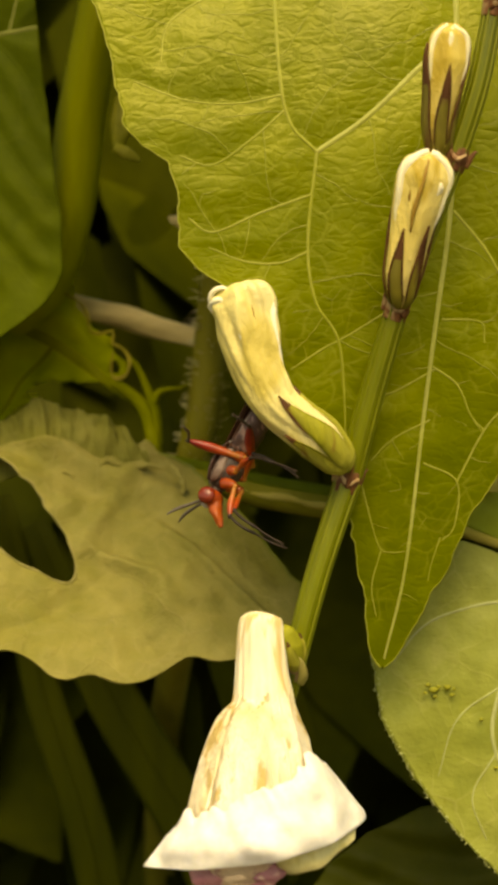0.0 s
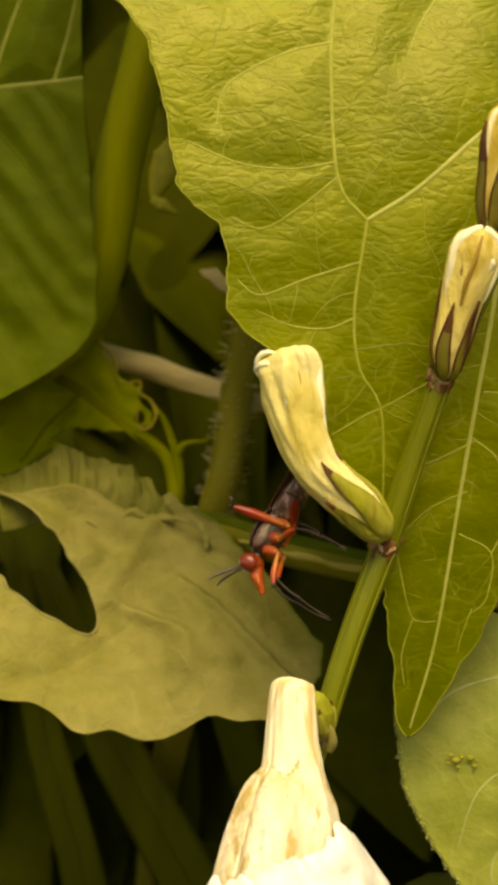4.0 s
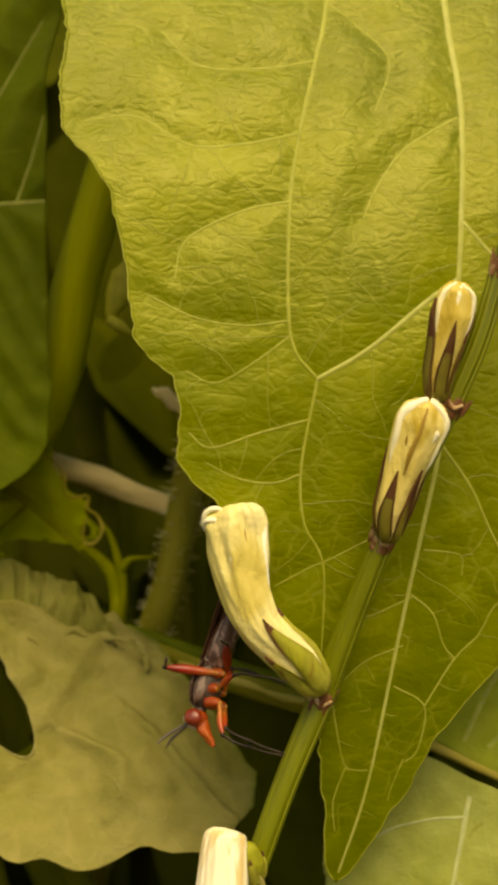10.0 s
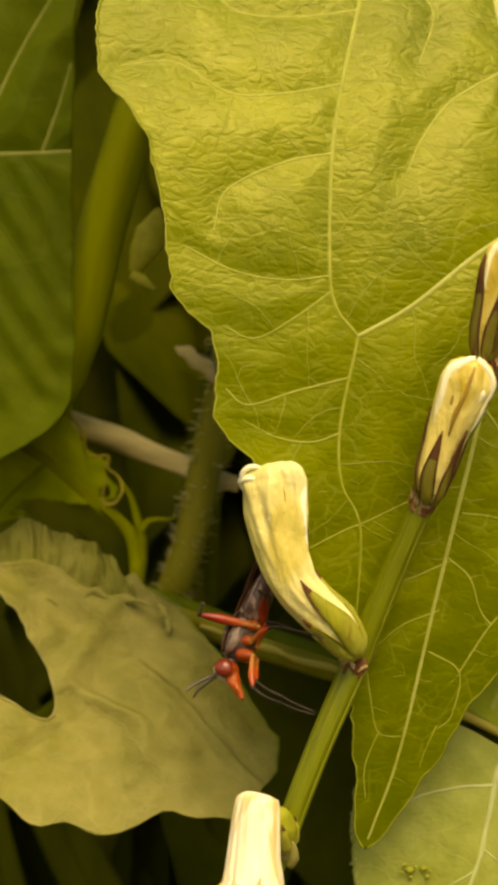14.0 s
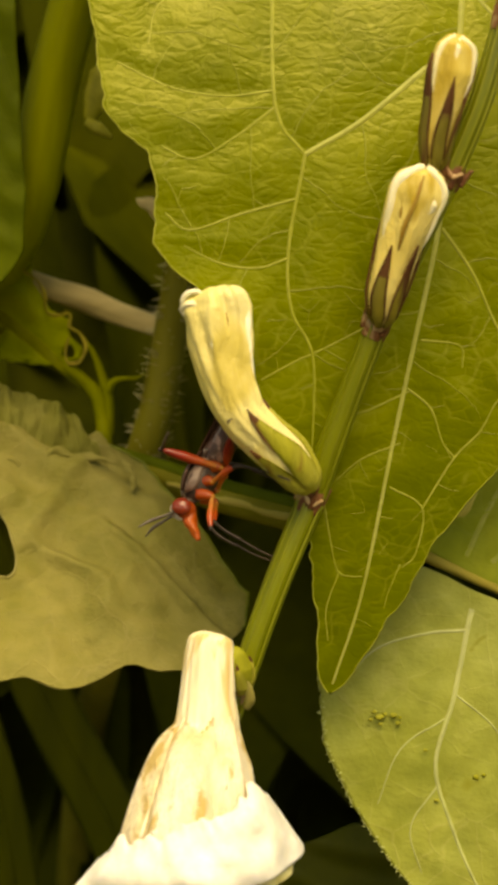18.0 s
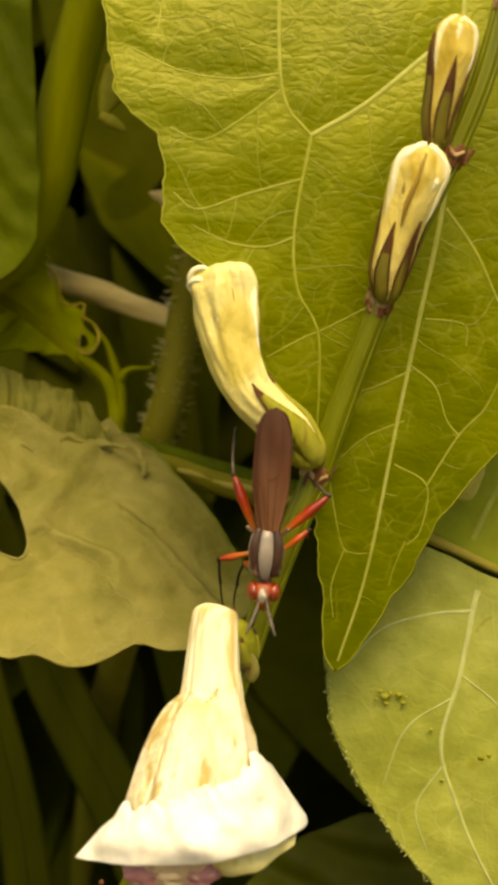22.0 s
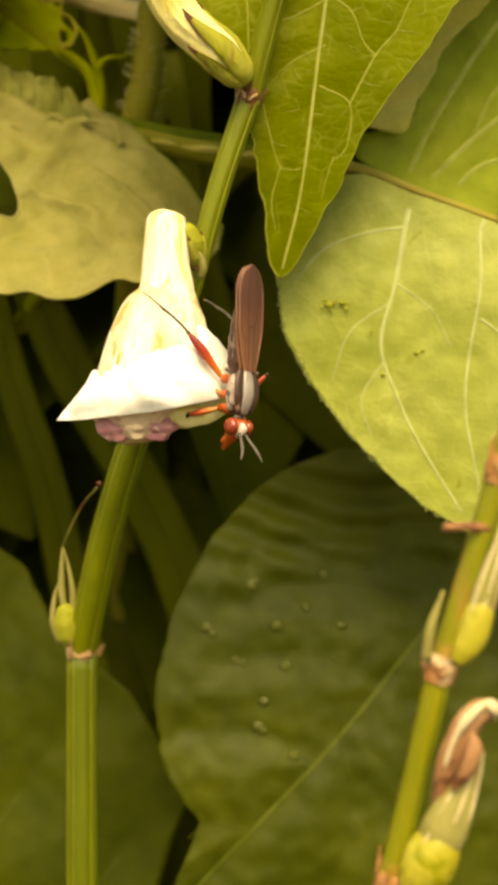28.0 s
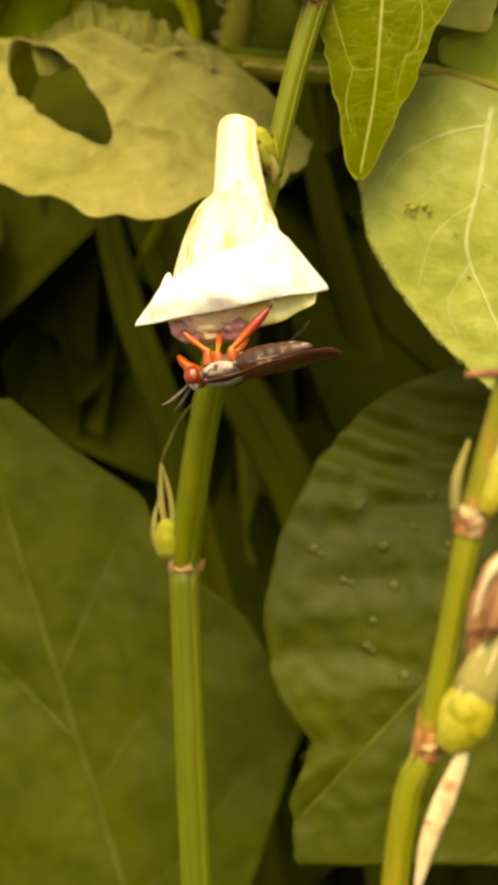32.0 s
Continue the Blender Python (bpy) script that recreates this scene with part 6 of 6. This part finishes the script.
part("dried_petal", tube([(12.9, -44.0, -50.4), (13.5, -44.4, -48.4), (14.4, -44.7, -46.9), (15.5, -44.5, -46.1), (16.3, -44.1, -46.6), (16.2, -43.8, -47.3)], [0.1, 0.2, 0.3, 0.38, 0.36, 0.15], 8, 30, shape=lambda u, a: 1 + 0.2 * np.sin(17 * u), flat=0.6), M_CHAFF, near, "pale curled edge of the dried flower")
part("dried_petal", tube([(13.4, -44.2, -51.8), (14.3, -44.6, -50.2), (14.8, -44.6, -48.8), (14.6, -44.4, -47.9)], [0.2, 0.55, 0.5, 0.15], 10, 20, shape=lambda u, a: 1 + 0.15 * np.sin(3 * a + 5 * u), flat=0.5), M_DRIED, near)
part("sheath", tube([(12.0, -43.2, -58.3), (11.3, -43.4, -60), (10.1, -43.4, -62.6), (9.0, -43.3, -65.2), (7.9, -43, -69)], [0.15, 0.5, 0.72, 0.6, 0.2], 12, 24, flat=0.4), M_CHAFF, near, "pale papery sheath")
part("sheath", tube([(12.0, -43, -43.6), (12.3, -43.2, -41.4), (13.2, -43, -39)], [0.3, 0.34, 0.1], 8, 12, flat=0.4), M_SEPAL_DRY, near)


# ---- the fly: its space has x ahead, y to its left and z up over its back
fly = thing("red_legged_fly", (0, 0, 0), "slender fly with red thighs, red eyes and folded brown wings", "fly")
thorax = part("thorax", ball((0, 0, 0), (2.35, 1.18, 1.4), None, 24, 16, 0.06), M_GREY, fly, "dusty grey thorax with dark stripes")
part("stripe", tube([(2.0, 0, 0.78), (1.0, 0, 1.2), (0, 0, 1.33), (-1.2, 0, 1.18), (-2.1, 0, 0.85)], [0.12, 0.18, 0.2, 0.18, 0.12], 24, 24, flat=2.9), M_PLATE, thorax, "silvery grey plate down the back")
for s in (-1, 1):
    part("stripe", tube([(1.8, 0.6 * s, 0.8), (0.6, 0.85 * s, 1.06), (-0.8, 0.9 * s, 1.02), (-2, 0.6 * s, 0.8)], [0.14, 0.22, 0.22, 0.14], 12, 14, flat=1.9), M_ABDOMEN, thorax, "dark stripe")
    part("abdomen_line", tube([(-2.6, 1.1 * s, 0.1), (-4.2, 1.12 * s, 0.1), (-6.0, 0.95 * s, 0)], [0.06, 0.13, 0.04], 8, 14, flat=0.5), M_DUST, fly, "pale line along the side")
    part("side_plate", ball((0.2, 0.98 * s, 0.12), (1.75, 0.42, 0.62), None, 20, 12, 0.25), M_FLANK, thorax, "whitish blotched side of the thorax")
    part("haltere", tube([(-1.5, 1.1 * s, 0.1), (-2.0, 1.7 * s, 0.1)], [0.1, 0.2], 6, 6), M_DUST, thorax)
part("scutellum", ball((-2.3, 0, 0.7), (0.7, 0.65, 0.38), None, 14, 8), M_DUST, fly)
part("abdomen", tube([(-1.6, 0, -0.2), (-3, 0, -0.25), (-5, 0, -0.35), (-7.2, 0, -0.45), (-8.8, 0, -0.5)], [0.9, 1.25, 1.15, 0.85, 0.25], 18, 26, shape=lambda u, a: 1 + 0.04 * np.cos(u * 40)), M_ABDOMEN, fly, "dark brown narrow abdomen")
head = part("head", ball((3.05, 0, -0.05), (0.85, 1.15, 0.95), None, 20, 14), M_RED, fly, "dark red head with a pale face")
part("neck", tube([(2.1, 0, 0), (2.7, 0, 0)], [0.6, 0.55], 10, 4), M_GREY, fly)
part("face", ball((3.3, 0, 0.34), (0.78, 0.5, 0.88), None, 16, 12, 0.15), M_PALEFLY, head, "silvery white face")
part("mouth", tube([(3.3, 0, -0.5), (3.9, 0, -1.0), (4.5, 0.05, -1.7), (5.0, 0.05, -2.3)], [0.6, 0.55, 0.4, 0.16], 14, 16, shape=lambda u, a: 1 + 0.12 * np.sin(2 * a + 9 * u)), M_ORANGE, head, "orange mouthparts")
part("palp", tube([(3.6, 0.3, -0.9), (4.2, 0.45, -1.5), (4.6, 0.4, -1.9)], [0.16, 0.2, 0.08], 8, 8), M_RED, head)
part("palp", tube([(3.6, -0.3, -0.9), (4.2, -0.45, -1.5), (4.6, -0.4, -1.9)], [0.16, 0.2, 0.08], 8, 8), M_RED, head)
for s in (-1, 1):
    part("eye", ball((3.1, 0.82 * s, 0.1), (0.78, 0.56, 0.84), None, 18, 12), M_EYE, head, "large brick-red eye")
    part("antenna", tube([(3.6, 0.25 * s, 0.6), (4.3, 0.42 * s, 1.25), (5.0, 0.65 * s, 1.85)], [0.14, 0.13, 0.17], 8, 12), M_SHIN, head, "grey jointed antenna")
    part("brush", tube([(5.0, 0.65 * s, 1.85), (5.5, 0.85 * s, 2.2), (6.2, 1.15 * s, 2.5)], [0.17, 0.15, 0.06], 7, 10), M_SHIN, head)


def wing_geo(s, z):
    rows, verts, faces = 30, [], []
    for k in range(rows):
        u = k / (rows - 1)
        x = -1.8 - 9.8 * u
        half = 1.38 * min(1.0, (u / 0.5 + 0.22) ** 0.5) * math.sqrt(max(0.0, 1 - max(0, (u - 0.72) / 0.28) ** 2.2))
        mid = 0.16 * s * (1 - 0.6 * u)
        for j in range(9):
            e = j / 4 - 1
            verts.append((x, mid + e * half, z - 0.45 * u - 0.16 * e * e * half + 0.05 * math.sin(9 * u + 3 * e)))
    n = len(verts)
    verts += [(x, y, zz - 0.05) for x, y, zz in verts]
    faces = [(k * 9 + j, k * 9 + j + 1, k * 9 + j + 10, k * 9 + j + 9) for k in range(rows - 1) for j in range(8)]
    faces += [tuple(i + n for i in q[::-1]) for q in faces]
    for k in range(rows - 1):
        for j in (0, 8):
            faces.append((k * 9 + j, k * 9 + 9 + j, k * 9 + 9 + j + n, k * 9 + j + n))
    return np.array(verts), faces


for s, z in ((-1, 1.0), (1, 1.15)):
    geo = wing_geo(s, z)
    wing = part("wing", geo, M_WING, fly, "smoky brown folded wing")
    grid = geo[0][:270].reshape(30, 9, 3)
    for j0, j1, k0, k1 in ((2, 1, 0, 20), (3, 3, 0, 26), (5, 6, 0, 28), (8, 8, 1, 27), (0, 0, 1, 27)):
        pts = [grid[int(round(k0 + (k1 - k0) * i / 9)), int(round(j0 + (j1 - j0) * i / 9))] + np.array([0, 0, 0.03]) for i in range(10)]
        part("wing_vein", tube(pts, [0.026, 0.014], 5, 16), M_WINGVEIN, wing)
    part("wing_vein", tube([grid[12, 3], grid[12, 4], grid[13, 5]], [0.05, 0.05], 5, 6), M_WINGVEIN, wing)

LEGS = {"fl": (1.35, 0.75, -1.9, 2.9, 2.7, 2.7), "fr": (1.35, -0.75, -1.9, 2.9, 2.7, 2.7), "ml": (0.2, 0.95, -1.4, 3.1, 2.5, 2.5),
        "mr": (0.2, -0.95, -1.4, 3.1, 2.5, 2.5), "hl": (-1.2, 0.9, -1.5, 5.2, 3.2, 2.0), "hr": (-1.2, -0.9, -1.5, 5.2, 3.2, 2.0)}
leg_parts = {}
for key, (hx, hy, hz, thigh, shin, foot) in LEGS.items():
    fat = 0.46 if key[0] == "h" else 0.31
    part("coxa", tube([(hx + 0.1, hy * 0.6, -0.6), (hx, hy * 0.9, hz * 0.75), (hx, hy, hz)], [0.55, 0.45, 0.36], 10, 8), M_RED, fly)
    femur = part("femur", merged(ball((0, 0, 0), (0.3, 0.26, 0.26), None, 10, 8), tube([(0, 0, 0), (thigh * 0.25, 0, 0.04), (thigh * 0.6, 0, 0.1), (thigh * 0.85, 0, 0.06), (thigh * 0.97, 0, 0)], [0.17, fat * 0.66, fat, fat * 0.72, 0.18], 16, 26)), M_THIGH, fly, "swollen bright red thigh")
    part("knee", ball((thigh, 0, 0), (0.3, 0.2, 0.2), None, 10, 8), M_BLACK, femur, "black knee")
    bow = 0.32 if key[0] == "h" else 0.2
    joints = [ball((shin + foot * q, 0, -0.42 * q * q), (foot * 0.11, 0.1 - 0.03 * q, 0.1 - 0.03 * q), None, 8, 6) for q in (0.12, 0.34, 0.56, 0.76, 0.93)]
    claws = [tube([(shin + foot, 0, -0.42), (shin + foot + 0.2, 0.1 * e, -0.45), (shin + foot + 0.28, 0.14 * e, -0.6)], [0.05, 0.04, 0.015], 5, 6) for e in (-1, 1)]
    tibia = part("tibia", merged(tube([(0, 0, 0), (shin * 0.3, 0, bow * 0.85), (shin * 0.65, 0, bow * 0.8), (shin, 0, 0)], [0.12, 0.13, 0.12, 0.15], 8, 16), tube([(shin, 0, 0), (shin + foot * 0.35, 0, -0.05), (shin + foot * 0.7, 0, -0.2), (shin + foot, 0, -0.42)], [0.09, 0.07, 0.06, 0.05], 7, 12), *joints, *claws),
                 M_SHIN if key[0] == "h" else M_BLACK, femur, "thin dark bowed shin and foot")
    leg_parts[key] = (femur, tibia, (hx, hy, hz), thigh)


def aim(x, z):
    """A turn whose first axis points along x and whose third lies nearest to z."""
    x = Vector(x).normalized()
    y = Vector(z).cross(x)
    if y.length < 0.05:
        y = Vector((0.3, 1, 0.2)).cross(x)
    y.normalize()
    return Matrix((x, y, x.cross(y))).transposed().to_4x4()


# seconds, place (millimetres), the way it looks, the way its back faces
FLY = [
    (0, (-10.47, 2.2, 1.49), (-0.524, -0.144, -0.84), (-0.929, 0.37, 0.012)),
    (2, (-9.92, 2.07, 1.13), (-0.524, -0.087, -0.847), (-0.936, 0.347, 0.054)),
    (6, (-10.0, 2.11, 1.21), (-0.424, -0.113, -0.899), (-0.942, 0.332, -0.056)),
    (9, (-10.14, 2.51, 0.39), (-0.259, -0.219, -0.941), (-0.945, 0.322, -0.051)),
    (13, (-10.14, 2.42, 1.5), (-0.324, -0.233, -0.917), (-0.933, 0.361, -0.002)),
    (18, (-9.28, 2.18, 1.39), (-0.427, -0.276, -0.861), (-0.97, 0.243, 0.029)),
    (18.5, (-9.46, 1.94, 1.34), (-0.433, -0.232, -0.871), (-0.983, 0.167, 0.078)),
    (19, (-9.97, 1.03, 1.01), (-0.362, -0.132, -0.923), (-0.992, -0.052, 0.115)),
    (19.5, (-9.69, 0.15, -1.0), (0.013, -0.532, -0.847), (-0.903, -0.369, 0.218)),
    (20, (-7.55, -3.06, -2.7), (0.268, 0.019, -0.963), (-0.583, -0.793, -0.179)),
    (20.5, (-6.34, -3.43, -4.34), (0.312, -0.119, -0.943), (-0.487, -0.872, -0.05)),
    (21, (-6.92, -3.12, -4.63), (0.274, -0.285, -0.919), (-0.467, -0.875, 0.132)),
    (21.5, (-4.7, -3.39, -5.3), (0.27, -0.261, -0.927), (-0.307, -0.936, 0.174)),
    (22, (-4.31, -4.56, -6.36), (-0.046, 0.053, -0.998), (-0.032, -0.998, -0.052)),
    (22.5, (-4.61, -5.39, -6.87), (-0.156, -0.06, -0.985), (0.1, -0.998, 0.06)),
    (23, (-3.28, -5.28, -8.11), (-0.1, -0.2, -0.975), (0.22, -0.96, 0.18)),
    (23.5, (-3.49, -6.0, -9.13), (-0.096, -0.26, -0.961), (0.25, -0.94, 0.23)),
    (24, (-3.56, -7.3, -9.35), (-0.128, -0.33, -0.935), (0.27, -0.91, 0.28)),
    (24.5, (-4.7, -7.1, -9.77), (-0.17, -0.6, -0.78), (0.35, -0.74, 0.5)),
    (25, (-4.57, -9.59, -13.74), (-0.059, -0.713, -0.699), (0.33, -0.68, 0.66)),
    (25.5, (-5.47, -10.85, -17.15), (-0.109, -0.628, -0.77), (0.25, -0.75, 0.58)),
    (27.5, (-2.85, -9.99, -26.64), (-0.055, -0.165, -0.985), (0.363, -0.922, 0.134)),
    (28, (-1.43, -10.24, -27.76), (-0.089, -0.181, -0.979), (0.62, -0.78, 0.088)),
    (28.5, (-0.95, -10.26, -28.74), (-0.115, -0.302, -0.946), (0.638, -0.752, 0.163)),
    (29, (-4.08, -11.18, -30.16), (-0.558, 0.058, -0.828), (0.398, -0.857, -0.328)),
    (29.5, (-5.54, -11.89, -31.38), (-0.595, 0.45, -0.666), (0.071, -0.796, -0.601)),
    (30, (-6.3, -11.98, -33.1), (-0.67, 0.48, -0.565), (0.09, -0.7, -0.7)),
    (30.5, (-5.5, -11.86, -34.1), (-0.81, 0.437, -0.39), (0.03, -0.6, -0.8)),
    (31, (-7.0, -12.13, -34.2), (-0.82, 0.51, -0.25), (-0.03, -0.4, -0.91)),
    (32, (-9.35, -11.31, -34.6), (-0.955, 0.26, -0.13), (-0.03, -0.317, -0.944)),
]
STANCE = [
    (0, (((0.88, 0.16, -0.44), (0.12, -0.3, -0.95)), ((0.67, 0.6, -0.44), (0.19, 0.01, -0.98)), ((-0.4, 0.68, -0.61), (-0.12, 0.3, -0.95)), ((-0.63, 0.72, -0.29), (-0.01, 0.14, -0.99)), ((0.18, 0.35, 0.92), (-0.1, 0.93, -0.36)), ((-0.42, 0.9, -0.12), (0.1, 0.98, -0.15)))),
    (20, (((0.36, 0.8, -0.48), (0.49, -0.36, -0.8)), ((0.45, 0.76, -0.46), (0.72, -0.37, -0.59)), ((-0.56, 0.64, -0.52), (-0.13, 0.14, -0.98)), ((-0.8, -0.32, -0.51), (0.5, -0.53, -0.69)), ((-0.34, -0.32, -0.88), (-0.43, -0.59, -0.68)), ((-0.93, -0.32, 0.21), (-0.44, -0.43, -0.79)))),
    (21, (((0.21, -0.17, -0.96), (0.13, -0.1, -0.99)), ((0.42, -0.67, -0.62), (0.32, -0.59, -0.74)), ((-0.06, 0.94, -0.33), (0.31, -0.32, -0.9)), ((-0.92, -0.39, 0.02), (0.23, -0.4, -0.89)), ((-0.83, 0.33, -0.45), (-0.93, 0.33, 0.15)), ((-0.95, -0.08, 0.3), (-0.88, -0.08, -0.48)))),
    (22, (((0.93, -0.32, 0.16), (0.94, -0.25, -0.25)), ((0.07, -0.35, -0.93), (0.79, -0.2, -0.58)), ((-0.66, 0.75, -0.04), (0.3, -0.02, -0.95)), ((0.29, -0.91, -0.29), (0.86, 0.06, -0.51)), ((-0.68, 0.74, -0.01), (-0.27, -0.37, -0.89)), ((-0.91, -0.42, -0.02), (-0.74, -0.07, -0.66)))),
    (24, (((0.45, -0.35, -0.82), (0.21, 0.22, -0.95)), ((0.09, -0.12, -0.99), (0.85, -0.47, -0.23)), ((0.05, 0.71, -0.71), (-0.01, 0.23, -0.97)), ((-0.07, -0.97, -0.24), (-0.03, 0.29, -0.96)), ((-0.81, 0.44, 0.4), (-0.95, -0.1, 0.3)), ((-0.8, -0.59, 0.07), (-0.34, 0.27, -0.9)))),
    (25.2, (((-0.16, 0.98, 0.08), (0.81, 0.02, -0.59)), ((-0.29, 0.24, -0.93), (0.8, -0.09, -0.6)), ((-0.86, 0.4, 0.32), (-0.29, 0.24, -0.93)), ((-0.34, -0.94, 0.04), (0.2, -0.05, -0.98)), ((-0.93, 0.3, 0.22), (-0.76, 0.14, -0.63)), ((-0.66, -0.57, 0.49), (-0.55, 0.29, -0.79)))),
    (28, (((0.45, 0.83, -0.33), (0.09, 0.66, -0.75)), ((0.25, -0.71, -0.66), (0.02, 0.4, -0.91)), ((-0.68, 0.54, 0.5), (-0.03, 0.66, -0.75)), ((-0.41, -0.26, -0.87), (-0.21, -0.48, -0.85)), ((-0.97, -0.22, 0.09), (-0.57, -0.16, -0.81)), ((-0.74, -0.63, -0.22), (-0.62, -0.73, -0.28)))),
    (29, (((0.53, 0.71, -0.46), (0.02, 0.48, -0.88)), ((0.71, -0.11, -0.69), (0.34, 0.63, -0.7)), ((-0.75, 0.64, 0.19), (0.05, 0.43, -0.9)), ((-0.29, -0.85, -0.44), (-0.11, 0.03, -0.99)), ((-0.76, 0.56, -0.32), (-0.03, 0.17, -0.98)), ((-0.61, -0.69, -0.38), (-0.43, -0.82, -0.38)))),
    (30, (((0.75, -0.15, -0.64), (0.38, 0.38, -0.85)), ((0.85, 0.17, -0.5), (0.41, 0.42, -0.81)), ((-0.64, 0.76, -0.02), (0.05, 0.78, -0.62)), ((-0.2, -0.25, -0.95), (0.57, -0.1, -0.82)), ((-0.74, 0.66, -0.17), (0.29, 0.43, -0.85)), ((-0.66, -0.25, -0.71), (0.64, 0.44, -0.63)))),
    (31, (((0.51, -0.78, -0.35), (0.71, 0.38, -0.59)), ((0.74, -0.01, -0.68), (0.8, 0.58, -0.14)), ((-0.7, 0.28, -0.65), (0.35, 0.64, -0.69)), ((0.46, -0.38, -0.81), (0.83, 0.2, -0.52)), ((-0.23, 0.85, -0.47), (-0.13, 0.94, -0.3)), ((-0.24, 0.18, -0.96), (0.42, 0.43, -0.8)))),
    (31.9, (((0.79, 0.21, -0.58), (0.56, 0.65, -0.52)), ((0.65, -0.38, -0.66), (0.25, 0.84, -0.49)), ((-0.4, 0.59, -0.71), (0.59, 0.65, -0.48)), ((0.19, 0.51, -0.84), (0.67, 0.41, -0.62)), ((-0.25, 0.9, -0.37), (-0.3, 0.8, -0.52)), ((-0.69, 0.19, -0.69), (0.19, 0.39, -0.9)))),
]


def motions():
    walk(fly, [(t, Matrix.Translation(Vector(at) * MM) @ aim(ahead, back)) for t, at, ahead, back in FLY])
    for n, key in enumerate(("fl", "fr", "ml", "mr", "hl", "hr")):
        femur, tibia, hip, thigh = leg_parts[key]
        thighs, shins = [], []
        stances = [(0.0, STANCE[0][1]), (18.8, STANCE[0][1])] + list(STANCE[1:]) + [(32.0, STANCE[-1][1])]
        for t, legs in stances:
            a, b = legs[n]
            upper = aim(a, (0, 0, 1))
            thighs.append((t, Matrix.Translation(Vector(hip) * MM) @ upper))
            lower = upper.to_3x3().transposed() @ Vector(b)
            shins.append((t, Matrix.Translation(Vector((thigh * MM, 0, 0))) @ aim(lower, (0, 0.15, 1))))
        walk(femur, thighs)
        walk(tibia, shins)


motions()
